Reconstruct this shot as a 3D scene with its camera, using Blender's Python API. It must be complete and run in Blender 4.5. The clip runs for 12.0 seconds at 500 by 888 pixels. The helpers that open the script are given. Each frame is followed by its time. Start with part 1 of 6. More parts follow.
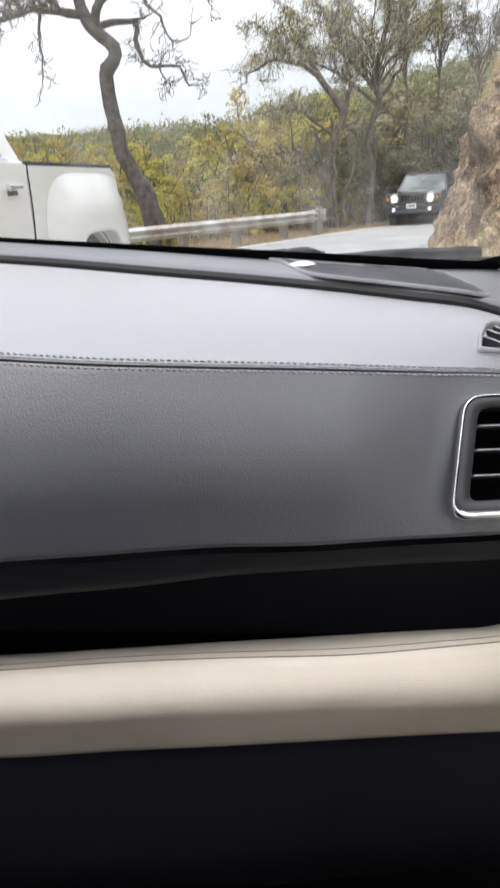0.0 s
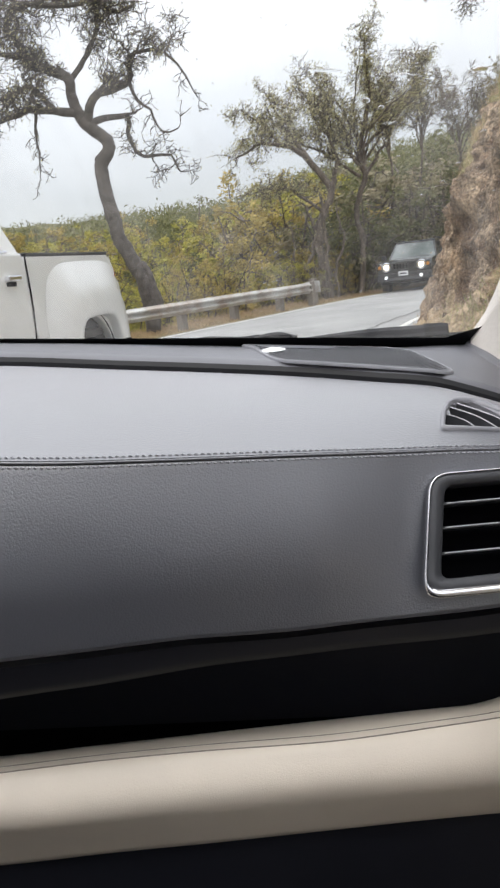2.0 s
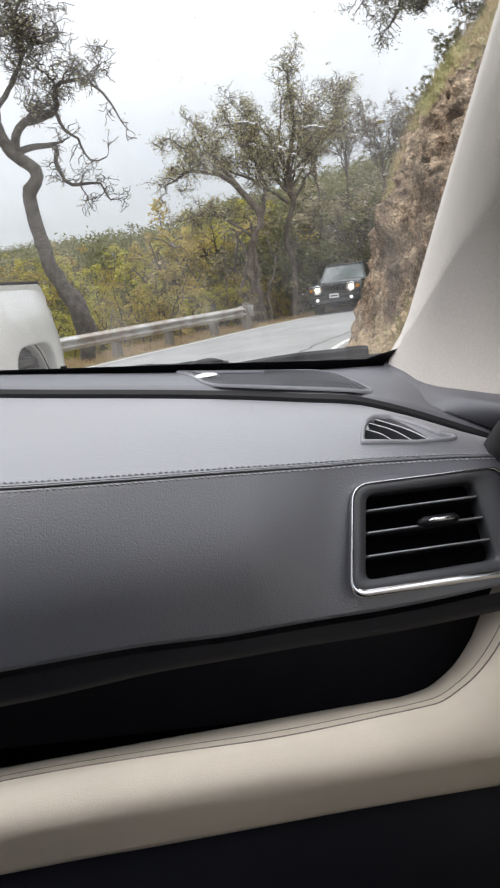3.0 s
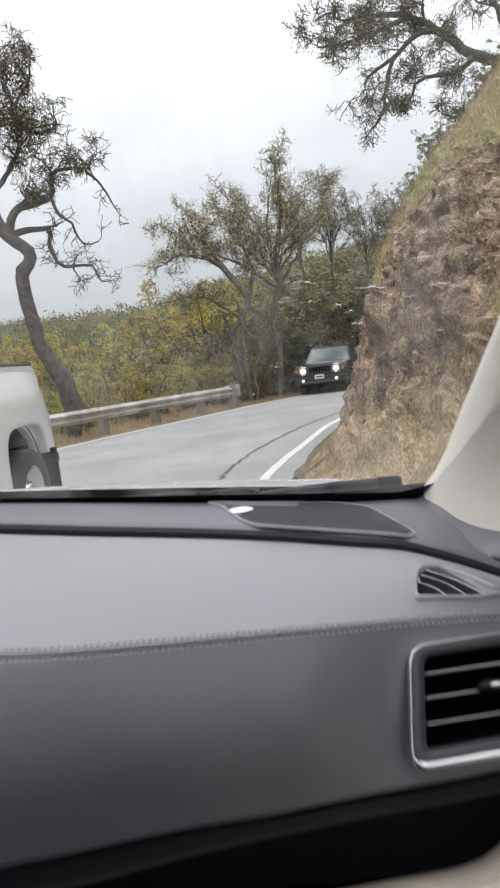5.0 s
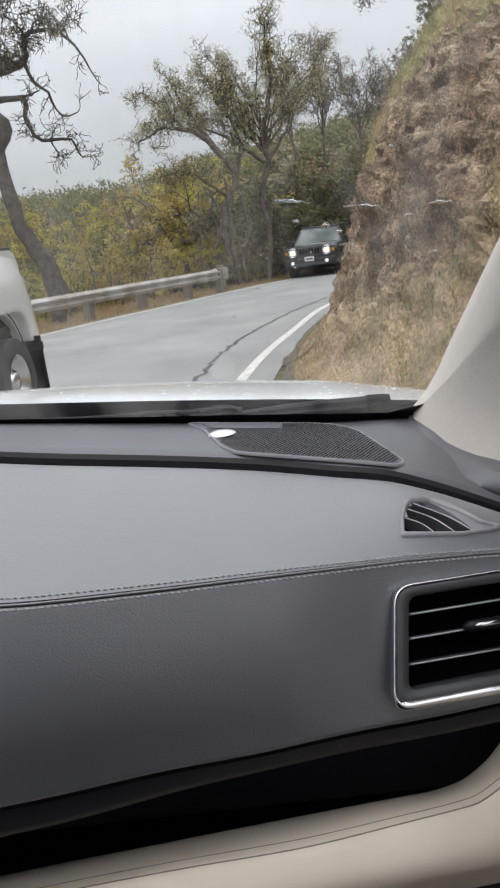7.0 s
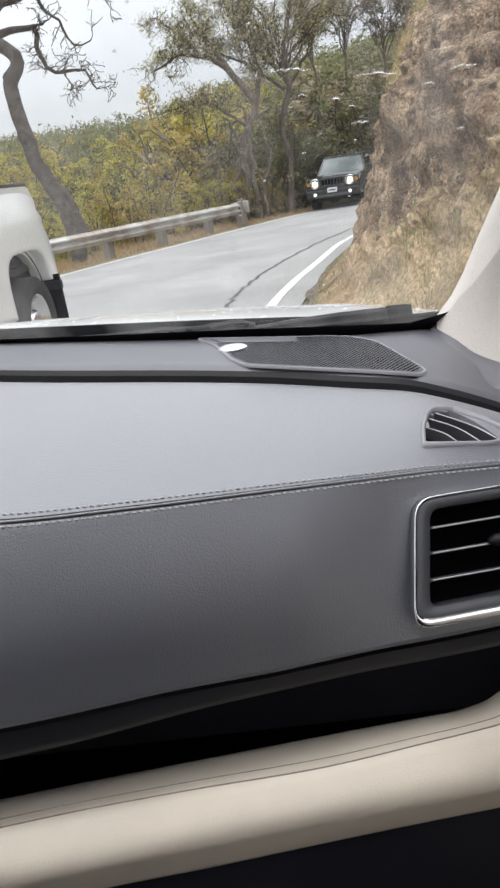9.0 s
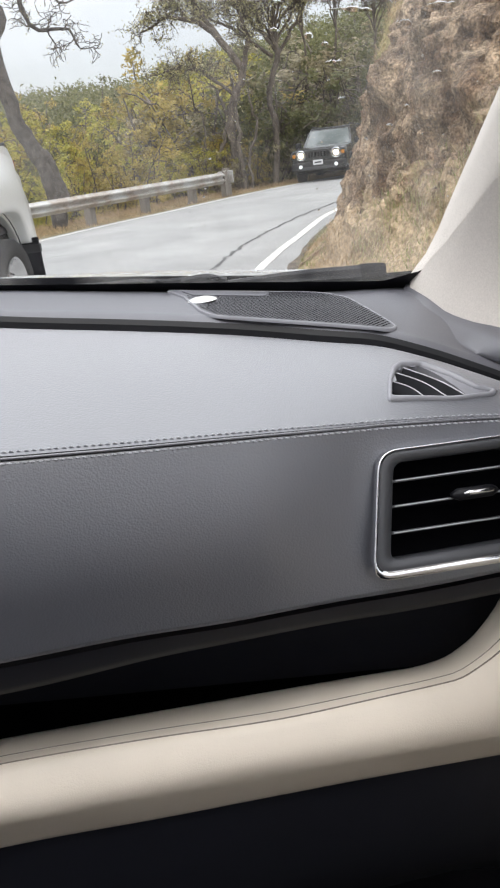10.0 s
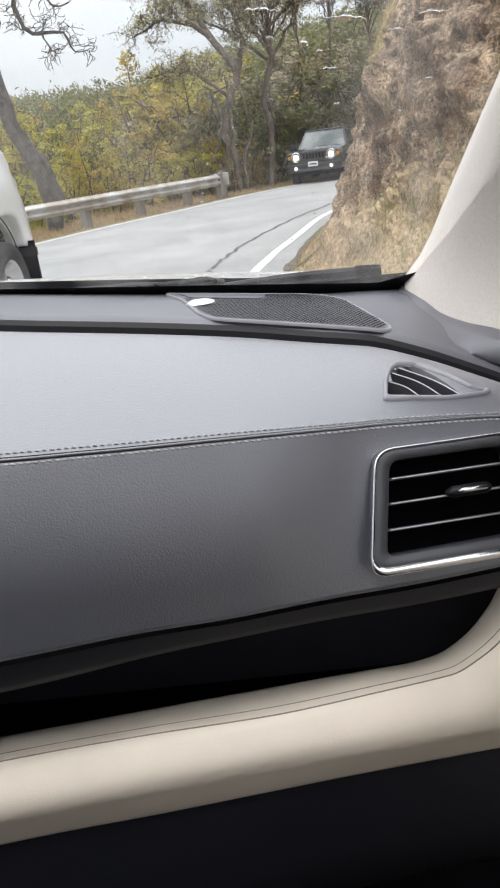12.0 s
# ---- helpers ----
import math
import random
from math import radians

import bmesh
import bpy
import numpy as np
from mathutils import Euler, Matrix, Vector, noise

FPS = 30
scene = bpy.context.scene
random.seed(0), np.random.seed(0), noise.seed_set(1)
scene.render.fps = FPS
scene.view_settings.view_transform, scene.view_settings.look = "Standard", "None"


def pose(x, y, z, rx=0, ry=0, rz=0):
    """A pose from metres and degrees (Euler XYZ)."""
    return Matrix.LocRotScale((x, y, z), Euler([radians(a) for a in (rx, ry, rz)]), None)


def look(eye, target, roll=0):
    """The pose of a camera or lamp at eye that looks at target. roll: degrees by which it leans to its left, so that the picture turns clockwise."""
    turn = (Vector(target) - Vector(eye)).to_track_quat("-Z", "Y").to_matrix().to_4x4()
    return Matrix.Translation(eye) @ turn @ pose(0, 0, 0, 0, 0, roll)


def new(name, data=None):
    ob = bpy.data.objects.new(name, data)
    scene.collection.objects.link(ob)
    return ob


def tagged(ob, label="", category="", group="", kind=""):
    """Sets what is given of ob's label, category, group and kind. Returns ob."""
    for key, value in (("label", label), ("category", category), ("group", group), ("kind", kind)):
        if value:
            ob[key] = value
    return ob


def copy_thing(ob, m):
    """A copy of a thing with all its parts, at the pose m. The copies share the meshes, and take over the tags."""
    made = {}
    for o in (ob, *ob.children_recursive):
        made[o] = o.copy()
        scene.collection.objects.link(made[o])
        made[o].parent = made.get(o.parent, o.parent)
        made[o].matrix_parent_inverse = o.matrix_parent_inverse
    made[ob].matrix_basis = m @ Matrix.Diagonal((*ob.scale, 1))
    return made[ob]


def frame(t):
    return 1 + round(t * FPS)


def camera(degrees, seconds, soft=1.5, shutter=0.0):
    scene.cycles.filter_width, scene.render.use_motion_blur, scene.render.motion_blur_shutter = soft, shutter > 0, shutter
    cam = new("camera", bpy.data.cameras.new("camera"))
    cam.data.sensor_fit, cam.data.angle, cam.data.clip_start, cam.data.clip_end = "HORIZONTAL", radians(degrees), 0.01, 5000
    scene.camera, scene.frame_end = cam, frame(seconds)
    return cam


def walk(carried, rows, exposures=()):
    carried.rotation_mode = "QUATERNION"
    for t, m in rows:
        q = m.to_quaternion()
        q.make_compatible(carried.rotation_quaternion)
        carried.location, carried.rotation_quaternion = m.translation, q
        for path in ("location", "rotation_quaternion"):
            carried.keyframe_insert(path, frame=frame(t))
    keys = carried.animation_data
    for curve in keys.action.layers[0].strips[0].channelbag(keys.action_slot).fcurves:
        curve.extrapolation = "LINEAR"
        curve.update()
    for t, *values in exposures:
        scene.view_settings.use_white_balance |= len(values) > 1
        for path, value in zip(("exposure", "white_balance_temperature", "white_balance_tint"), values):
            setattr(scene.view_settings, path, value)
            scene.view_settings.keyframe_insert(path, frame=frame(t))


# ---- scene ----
cam = camera(35.87, 12.0, soft=2.2, shutter=0.4)
PATH = [
    (0, (0.384, -0.163, 1.280), (0.120, 1.719, 0.657), -4.0),
    (0.5, (0.400, -0.197, 1.284), (0.113, 1.727, 0.821), -5.5),
    (1, (0.414, -0.207, 1.292), (0.024, 1.717, 0.909), -8.2),
    (1.5, (0.428, -0.149, 1.275), (0.087, 1.762, 0.794), -7.7),
    (2, (0.420, -0.167, 1.296), (0.148, 1.763, 0.849), -7.0),
    (2.5, (0.434, -0.189, 1.296), (0.254, 1.763, 0.899), -7.8),
    (3, (0.430, -0.222, 1.303), (0.320, 1.733, 0.895), -8.1),
    (3.2, (0.436, -0.190, 1.285), (0.342, 1.766, 0.880), -8.6),
    (4.8, (0.382, -0.290, 1.330), (0.335, 1.692, 1.063), -7.0),
    (5, (0.372, -0.191, 1.382), (0.330, 1.797, 1.161), -7.1),
    (5.5, (0.392, -0.094, 1.396), (0.330, 1.890, 1.145), -7.1),
    (6, (0.388, -0.114, 1.412), (0.292, 1.852, 1.059), -8.4),
    (6.5, (0.390, -0.122, 1.411), (0.311, 1.826, 0.964), -8.1),
    (6.7, (0.384, -0.139, 1.419), (0.335, 1.802, 0.937), -7.2),
    (8.5, (0.395, -0.100, 1.393), (0.326, 1.807, 0.797), -8.6),
    (9, (0.394, -0.100, 1.378), (0.259, 1.785, 0.721), -9.1),
    (9.5, (0.393, -0.116, 1.370), (0.256, 1.752, 0.668), -8.1),
    (10, (0.404, -0.098, 1.353), (0.315, 1.763, 0.626), -7.2),
    (10.5, (0.403, -0.103, 1.353), (0.328, 1.755, 0.617), -7.1),
    (11, (0.400, -0.103, 1.356), (0.325, 1.754, 0.618), -7.4),
    (11.5, (0.402, -0.101, 1.353), (0.329, 1.757, 0.617), -7.2),
    (12, (0.403, -0.110, 1.356), (0.322, 1.753, 0.632), -7.5),
]
EXPOSURES = [(0.0, 0.78), (0.8, 0.68), (1.5, 0.53), (3.2, 0.42), (4.8, 0.3), (5.5, 0.08), (6.7, 0.08), (8.5, 0.47), (12.0, 0.67)]
walk(cam, [(t, look(eye, target, roll)) for t, eye, target, roll in PATH], EXPOSURES)

# ---- sky and light: a bright overcast day ----
world = bpy.data.worlds.new("overcast_sky")
scene.world = world
world.use_nodes = True
wn, wl = world.node_tree.nodes, world.node_tree.links
wn.clear()
w_out = wn.new("ShaderNodeOutputWorld")
w_bg = wn.new("ShaderNodeBackground")
w_sky = wn.new("ShaderNodeTexSky")
w_sky.sky_type = "NISHITA"
w_sky.sun_disc = False
w_sky.sun_elevation = radians(50)
w_sky.sun_rotation = radians(200)
w_dim = wn.new("ShaderNodeMixRGB")
w_dim.blend_type = "MULTIPLY"
w_dim.inputs["Fac"].default_value = 1.0
w_dim.inputs["Color2"].default_value = (0.02, 0.02, 0.02, 1)
w_co = wn.new("ShaderNodeTexCoord")
w_map = wn.new("ShaderNodeMapping")
w_map.inputs["Scale"].default_value = (1.0, 1.0, 2.6)
w_noise = wn.new("ShaderNodeTexNoise")
w_noise.inputs["Scale"].default_value = 2.2
w_noise.inputs["Detail"].default_value = 4.0
w_ramp = wn.new("ShaderNodeValToRGB")
w_ramp.color_ramp.elements[0].position = 0.35
w_ramp.color_ramp.elements[0].color = (0.765, 0.775, 0.815, 1)
w_ramp.color_ramp.elements[1].position = 0.68
w_ramp.color_ramp.elements[1].color = (0.965, 0.975, 1.0, 1)
w_add = wn.new("ShaderNodeMixRGB")
w_add.blend_type = "ADD"
w_add.inputs["Fac"].default_value = 1.0
wl.new(w_sky.outputs["Color"], w_dim.inputs["Color1"])
wl.new(w_co.outputs["Generated"], w_map.inputs["Vector"])
wl.new(w_map.outputs["Vector"], w_noise.inputs["Vector"])
wl.new(w_noise.outputs["Fac"], w_ramp.inputs["Fac"])
# an overcast sky is about three times as bright overhead as at the horizon
w_sep = wn.new("ShaderNodeSeparateXYZ")
w_up = wn.new("ShaderNodeMapRange")
w_up.inputs["From Min"].default_value, w_up.inputs["From Max"].default_value = 0.1, 1.0
w_up.inputs["To Min"].default_value, w_up.inputs["To Max"].default_value = 0.66, 2.75
w_grade = wn.new("ShaderNodeMixRGB")
w_grade.blend_type = "MULTIPLY"
w_grade.inputs["Fac"].default_value = 1.0
wl.new(w_co.outputs["Generated"], w_sep.inputs["Vector"])
wl.new(w_sep.outputs["Z"], w_up.inputs["Value"])
wl.new(w_ramp.outputs["Color"], w_grade.inputs["Color1"])
wl.new(w_up.outputs["Result"], w_grade.inputs["Color2"])
wl.new(w_grade.outputs["Color"], w_add.inputs["Color1"])
wl.new(w_dim.outputs["Color"], w_add.inputs["Color2"])
wl.new(w_add.outputs["Color"], w_bg.inputs["Color"])
wl.new(w_bg.outputs["Background"], w_out.inputs["Surface"])
w_bg.inputs["Strength"].default_value = 0.85

sun = new("sun", bpy.data.lights.new("sun", "SUN"))
sun.data.energy, sun.data.angle, sun.data.color = 0.8, radians(25), (1.0, 0.97, 0.93)
sun.matrix_world = look((0, 0, 30), (6, 14, 0))

rng = random.Random(7)


# ---- materials ----
def material(name, base, rough=0.6, metal=0.0, alt=None, scale=20.0, amount=0.5, bump=0.0, bump_scale=200.0,
             spec=0.5, coat=0.0, fine=None, pieces=0.0, islands=0.0, stretch=(1, 1, 1), detail=5.0, sheen=0.0, bump_dist=0.002):
    """A node material: base to alt by a noise of that scale, fine grain on top, and relief."""
    m = bpy.data.materials.new(name)
    m.use_nodes = True
    n, l = m.node_tree.nodes, m.node_tree.links
    b = n["Principled BSDF"]
    b.inputs["Roughness"].default_value = rough
    b.inputs["Metallic"].default_value = metal
    b.inputs["Specular IOR Level"].default_value = spec
    b.inputs["Coat Weight"].default_value = coat
    b.inputs["Coat Roughness"].default_value = 0.06
    b.inputs["Sheen Weight"].default_value = sheen
    co = n.new("ShaderNodeTexCoord")
    mp = n.new("ShaderNodeMapping")
    mp.inputs["Scale"].default_value = stretch
    l.new(co.outputs["Object"], mp.inputs["Vector"])
    alt = alt or tuple(c * 0.8 for c in base)
    noise_a = n.new("ShaderNodeTexNoise")
    noise_a.inputs["Scale"].default_value = scale
    noise_a.inputs["Detail"].default_value = detail
    l.new(mp.outputs["Vector"], noise_a.inputs["Vector"])
    ramp = n.new("ShaderNodeValToRGB")
    ramp.color_ramp.elements[0].position = 0.5 - 0.22 / max(amount, 0.05) * 0.5
    ramp.color_ramp.elements[1].position = 0.5 + 0.22 / max(amount, 0.05) * 0.5
    ramp.color_ramp.elements[0].color = (*base, 1)
    ramp.color_ramp.elements[1].color = (*alt, 1)
    l.new(noise_a.outputs["Fac"], ramp.inputs["Fac"])
    colour = ramp.outputs["Color"]
    if fine:
        noise_b = n.new("ShaderNodeTexNoise")
        noise_b.inputs["Scale"].default_value = fine[0]
        noise_b.inputs["Detail"].default_value = 3.0
        l.new(mp.outputs["Vector"], noise_b.inputs["Vector"])
        grain = n.new("ShaderNodeMapRange")
        grain.inputs["From Min"].default_value, grain.inputs["From Max"].default_value = 0.3, 0.7
        grain.inputs["To Min"].default_value, grain.inputs["To Max"].default_value = 1 - fine[1], 1 + fine[1]
        l.new(noise_b.outputs["Fac"], grain.inputs["Value"])
        mul = n.new("ShaderNodeMixRGB")
        mul.blend_type = "MULTIPLY"
        mul.inputs["Fac"].default_value = 1.0
        l.new(colour, mul.inputs["Color1"])
        l.new(grain.outputs["Result"], mul.inputs["Color2"])
        colour = mul.outputs["Color"]
    for amount_v, node, socket in ((pieces, "ShaderNodeObjectInfo", "Random"), (islands, "ShaderNodeNewGeometry", "Random Per Island")):
        if amount_v:
            info = n.new(node)
            rnd = n.new("ShaderNodeMapRange")
            rnd.inputs["To Min"].default_value, rnd.inputs["To Max"].default_value = 1 - amount_v, 1 + amount_v
            l.new(info.outputs[socket], rnd.inputs["Value"])
            mul = n.new("ShaderNodeMixRGB")
            mul.blend_type = "MULTIPLY"
            mul.inputs["Fac"].default_value = 1.0
            l.new(colour, mul.inputs["Color1"])
            l.new(rnd.outputs["Result"], mul.inputs["Color2"])
            colour = mul.outputs["Color"]
    l.new(colour, b.inputs["Base Color"])
    if bump:
        noise_c = n.new("ShaderNodeTexNoise")
        noise_c.inputs["Scale"].default_value = bump_scale
        noise_c.inputs["Detail"].default_value = 4.0
        l.new(mp.outputs["Vector"], noise_c.inputs["Vector"])
        bp = n.new("ShaderNodeBump")
        bp.inputs["Strength"].default_value = bump
        bp.inputs["Distance"].default_value = bump_dist
        l.new(noise_c.outputs["Fac"], bp.inputs["Height"])
        l.new(bp.outputs["Normal"], b.inputs["Normal"])
    return m


def leaf_material(name, base, alt, islands=0.4):
    """Leaves: two tints by island, a little light through them."""
    m = material(name, base, rough=0.55, alt=alt, scale=3.2, amount=0.9, islands=islands, spec=0.3)
    n, l = m.node_tree.nodes, m.node_tree.links
    b = n["Principled BSDF"]
    colour = b.inputs["Base Color"].links[0].from_socket
    tr = n.new("ShaderNodeBsdfTranslucent")
    mix = n.new("ShaderNodeMixShader")
    mix.inputs["Fac"].default_value = 0.4
    l.new(colour, tr.inputs["Color"])
    l.new(b.outputs["BSDF"], mix.inputs[1])
    l.new(tr.outputs["BSDF"], mix.inputs[2])
    l.new(mix.outputs["Shader"], n["Material Output"].inputs["Surface"])
    return m


def leather_material(name, base, rough, cell, spec=0.5):
    """Pebbled leather: voronoi cells as relief, with a faint second scale."""
    m = material(name, base, rough=rough, alt=tuple(c * 1.25 for c in base), scale=6.0, amount=0.4, spec=spec)
    n, l = m.node_tree.nodes, m.node_tree.links
    b = n["Principled BSDF"]
    co = n.new("ShaderNodeTexCoord")
    warp = n.new("ShaderNodeTexNoise")
    warp.inputs["Scale"].default_value = cell * 0.6
    add = n.new("ShaderNodeMixRGB")
    add.inputs["Fac"].default_value = 0.002
    vo = n.new("ShaderNodeTexVoronoi")
    vo.inputs["Scale"].default_value = cell
    l.new(co.outputs["Object"], warp.inputs["Vector"])
    l.new(co.outputs["Object"], add.inputs["Color1"])
    l.new(warp.outputs["Color"], add.inputs["Color2"])
    l.new(add.outputs["Color"], vo.inputs["Vector"])
    bp = n.new("ShaderNodeBump")
    bp.inputs["Strength"].default_value = 0.20
    bp.inputs["Distance"].default_value = 0.001
    b.inputs["Coat Weight"].default_value = 1.0 if spec > 0.8 else 0.0
    b.inputs["Coat Roughness"].default_value = 0.42
    b.inputs["Coat IOR"].default_value = 1.75
    b.inputs["Sheen Weight"].default_value = 0.5 if spec > 0.8 else 0.0
    b.inputs["Sheen Roughness"].default_value = 0.5
    b.inputs["Sheen Tint"].default_value = (1.0, 0.97, 1.0, 1)
    l.new(bp.outputs["Normal"], b.inputs["Coat Normal"])
    bp.invert = True
    l.new(vo.outputs["Distance"], bp.inputs["Height"])
    l.new(bp.outputs["Normal"], b.inputs["Normal"])
    return m


def glass_material(name, tint=(1, 1, 1), dirt_haze=0.0, gloss=1.0):
    """A thin pane: clear, with reflections by Fresnel and a pale film in drifts, road dirt and painted reflection haze.
    """
    m = bpy.data.materials.new(name)
    m.use_nodes = True
    n, l = m.node_tree.nodes, m.node_tree.links
    n.remove(n["Principled BSDF"])
    tr = n.new("ShaderNodeBsdfTransparent")
    tr.inputs["Color"].default_value = (*tint, 1)
    gl = n.new("ShaderNodeBsdfGlossy")
    gl.inputs["Roughness"].default_value = 0.02
    gl.inputs["Color"].default_value = (gloss, gloss, gloss, 1)
    fr = n.new("ShaderNodeFresnel")
    fr.inputs["IOR"].default_value = 1.3
    mix = n.new("ShaderNodeMixShader")
    l.new(fr.outputs["Fac"], mix.inputs["Fac"])
    l.new(tr.outputs["BSDF"], mix.inputs[1])
    l.new(gl.outputs["BSDF"], mix.inputs[2])
    last = mix
    # the pale film is dirt, and also paints the whitish reflected veil
    if dirt_haze:
        co = n.new("ShaderNodeTexCoord")
        mp = n.new("ShaderNodeMapping")
        mp.inputs["Scale"].default_value = (9, 3, 3)
        no = n.new("ShaderNodeTexNoise")
        no.inputs["Scale"].default_value = 1.4
        no.inputs["Detail"].default_value = 5.0
        rg = n.new("ShaderNodeMapRange")
        rg.inputs["From Min"].default_value, rg.inputs["From Max"].default_value = 0.4, 0.75
        rg.inputs["To Max"].default_value = dirt_haze
        df = n.new("ShaderNodeBsdfDiffuse")
        df.inputs["Color"].default_value = (0.75, 0.73, 0.7, 1)
        tl = n.new("ShaderNodeBsdfTranslucent")
        tl.inputs["Color"].default_value = (0.75, 0.73, 0.7, 1)
        both = n.new("ShaderNodeMixShader")
        over = n.new("ShaderNodeMixShader")
        l.new(co.outputs["Object"], mp.inputs["Vector"])
        l.new(mp.outputs["Vector"], no.inputs["Vector"])
        l.new(no.outputs["Fac"], rg.inputs["Value"])
        l.new(rg.outputs["Result"], over.inputs["Fac"])
        l.new(df.outputs["BSDF"], both.inputs[1])
        l.new(tl.outputs["BSDF"], both.inputs[2])
        l.new(mix.outputs["Shader"], over.inputs[1])
        l.new(both.outputs["Shader"], over.inputs[2])
        last = over
    l.new(last.outputs["Shader"], n["Material Output"].inputs["Surface"])
    return m


def glow_material(name, colour, strength):
    m = bpy.data.materials.new(name)
    m.use_nodes = True
    b = m.node_tree.nodes["Principled BSDF"]
    b.inputs["Emission Color"].default_value = (*colour, 1)
    b.inputs["Emission Strength"].default_value = strength
    b.inputs["Base Color"].default_value = (0.8, 0.8, 0.8, 1)
    return m


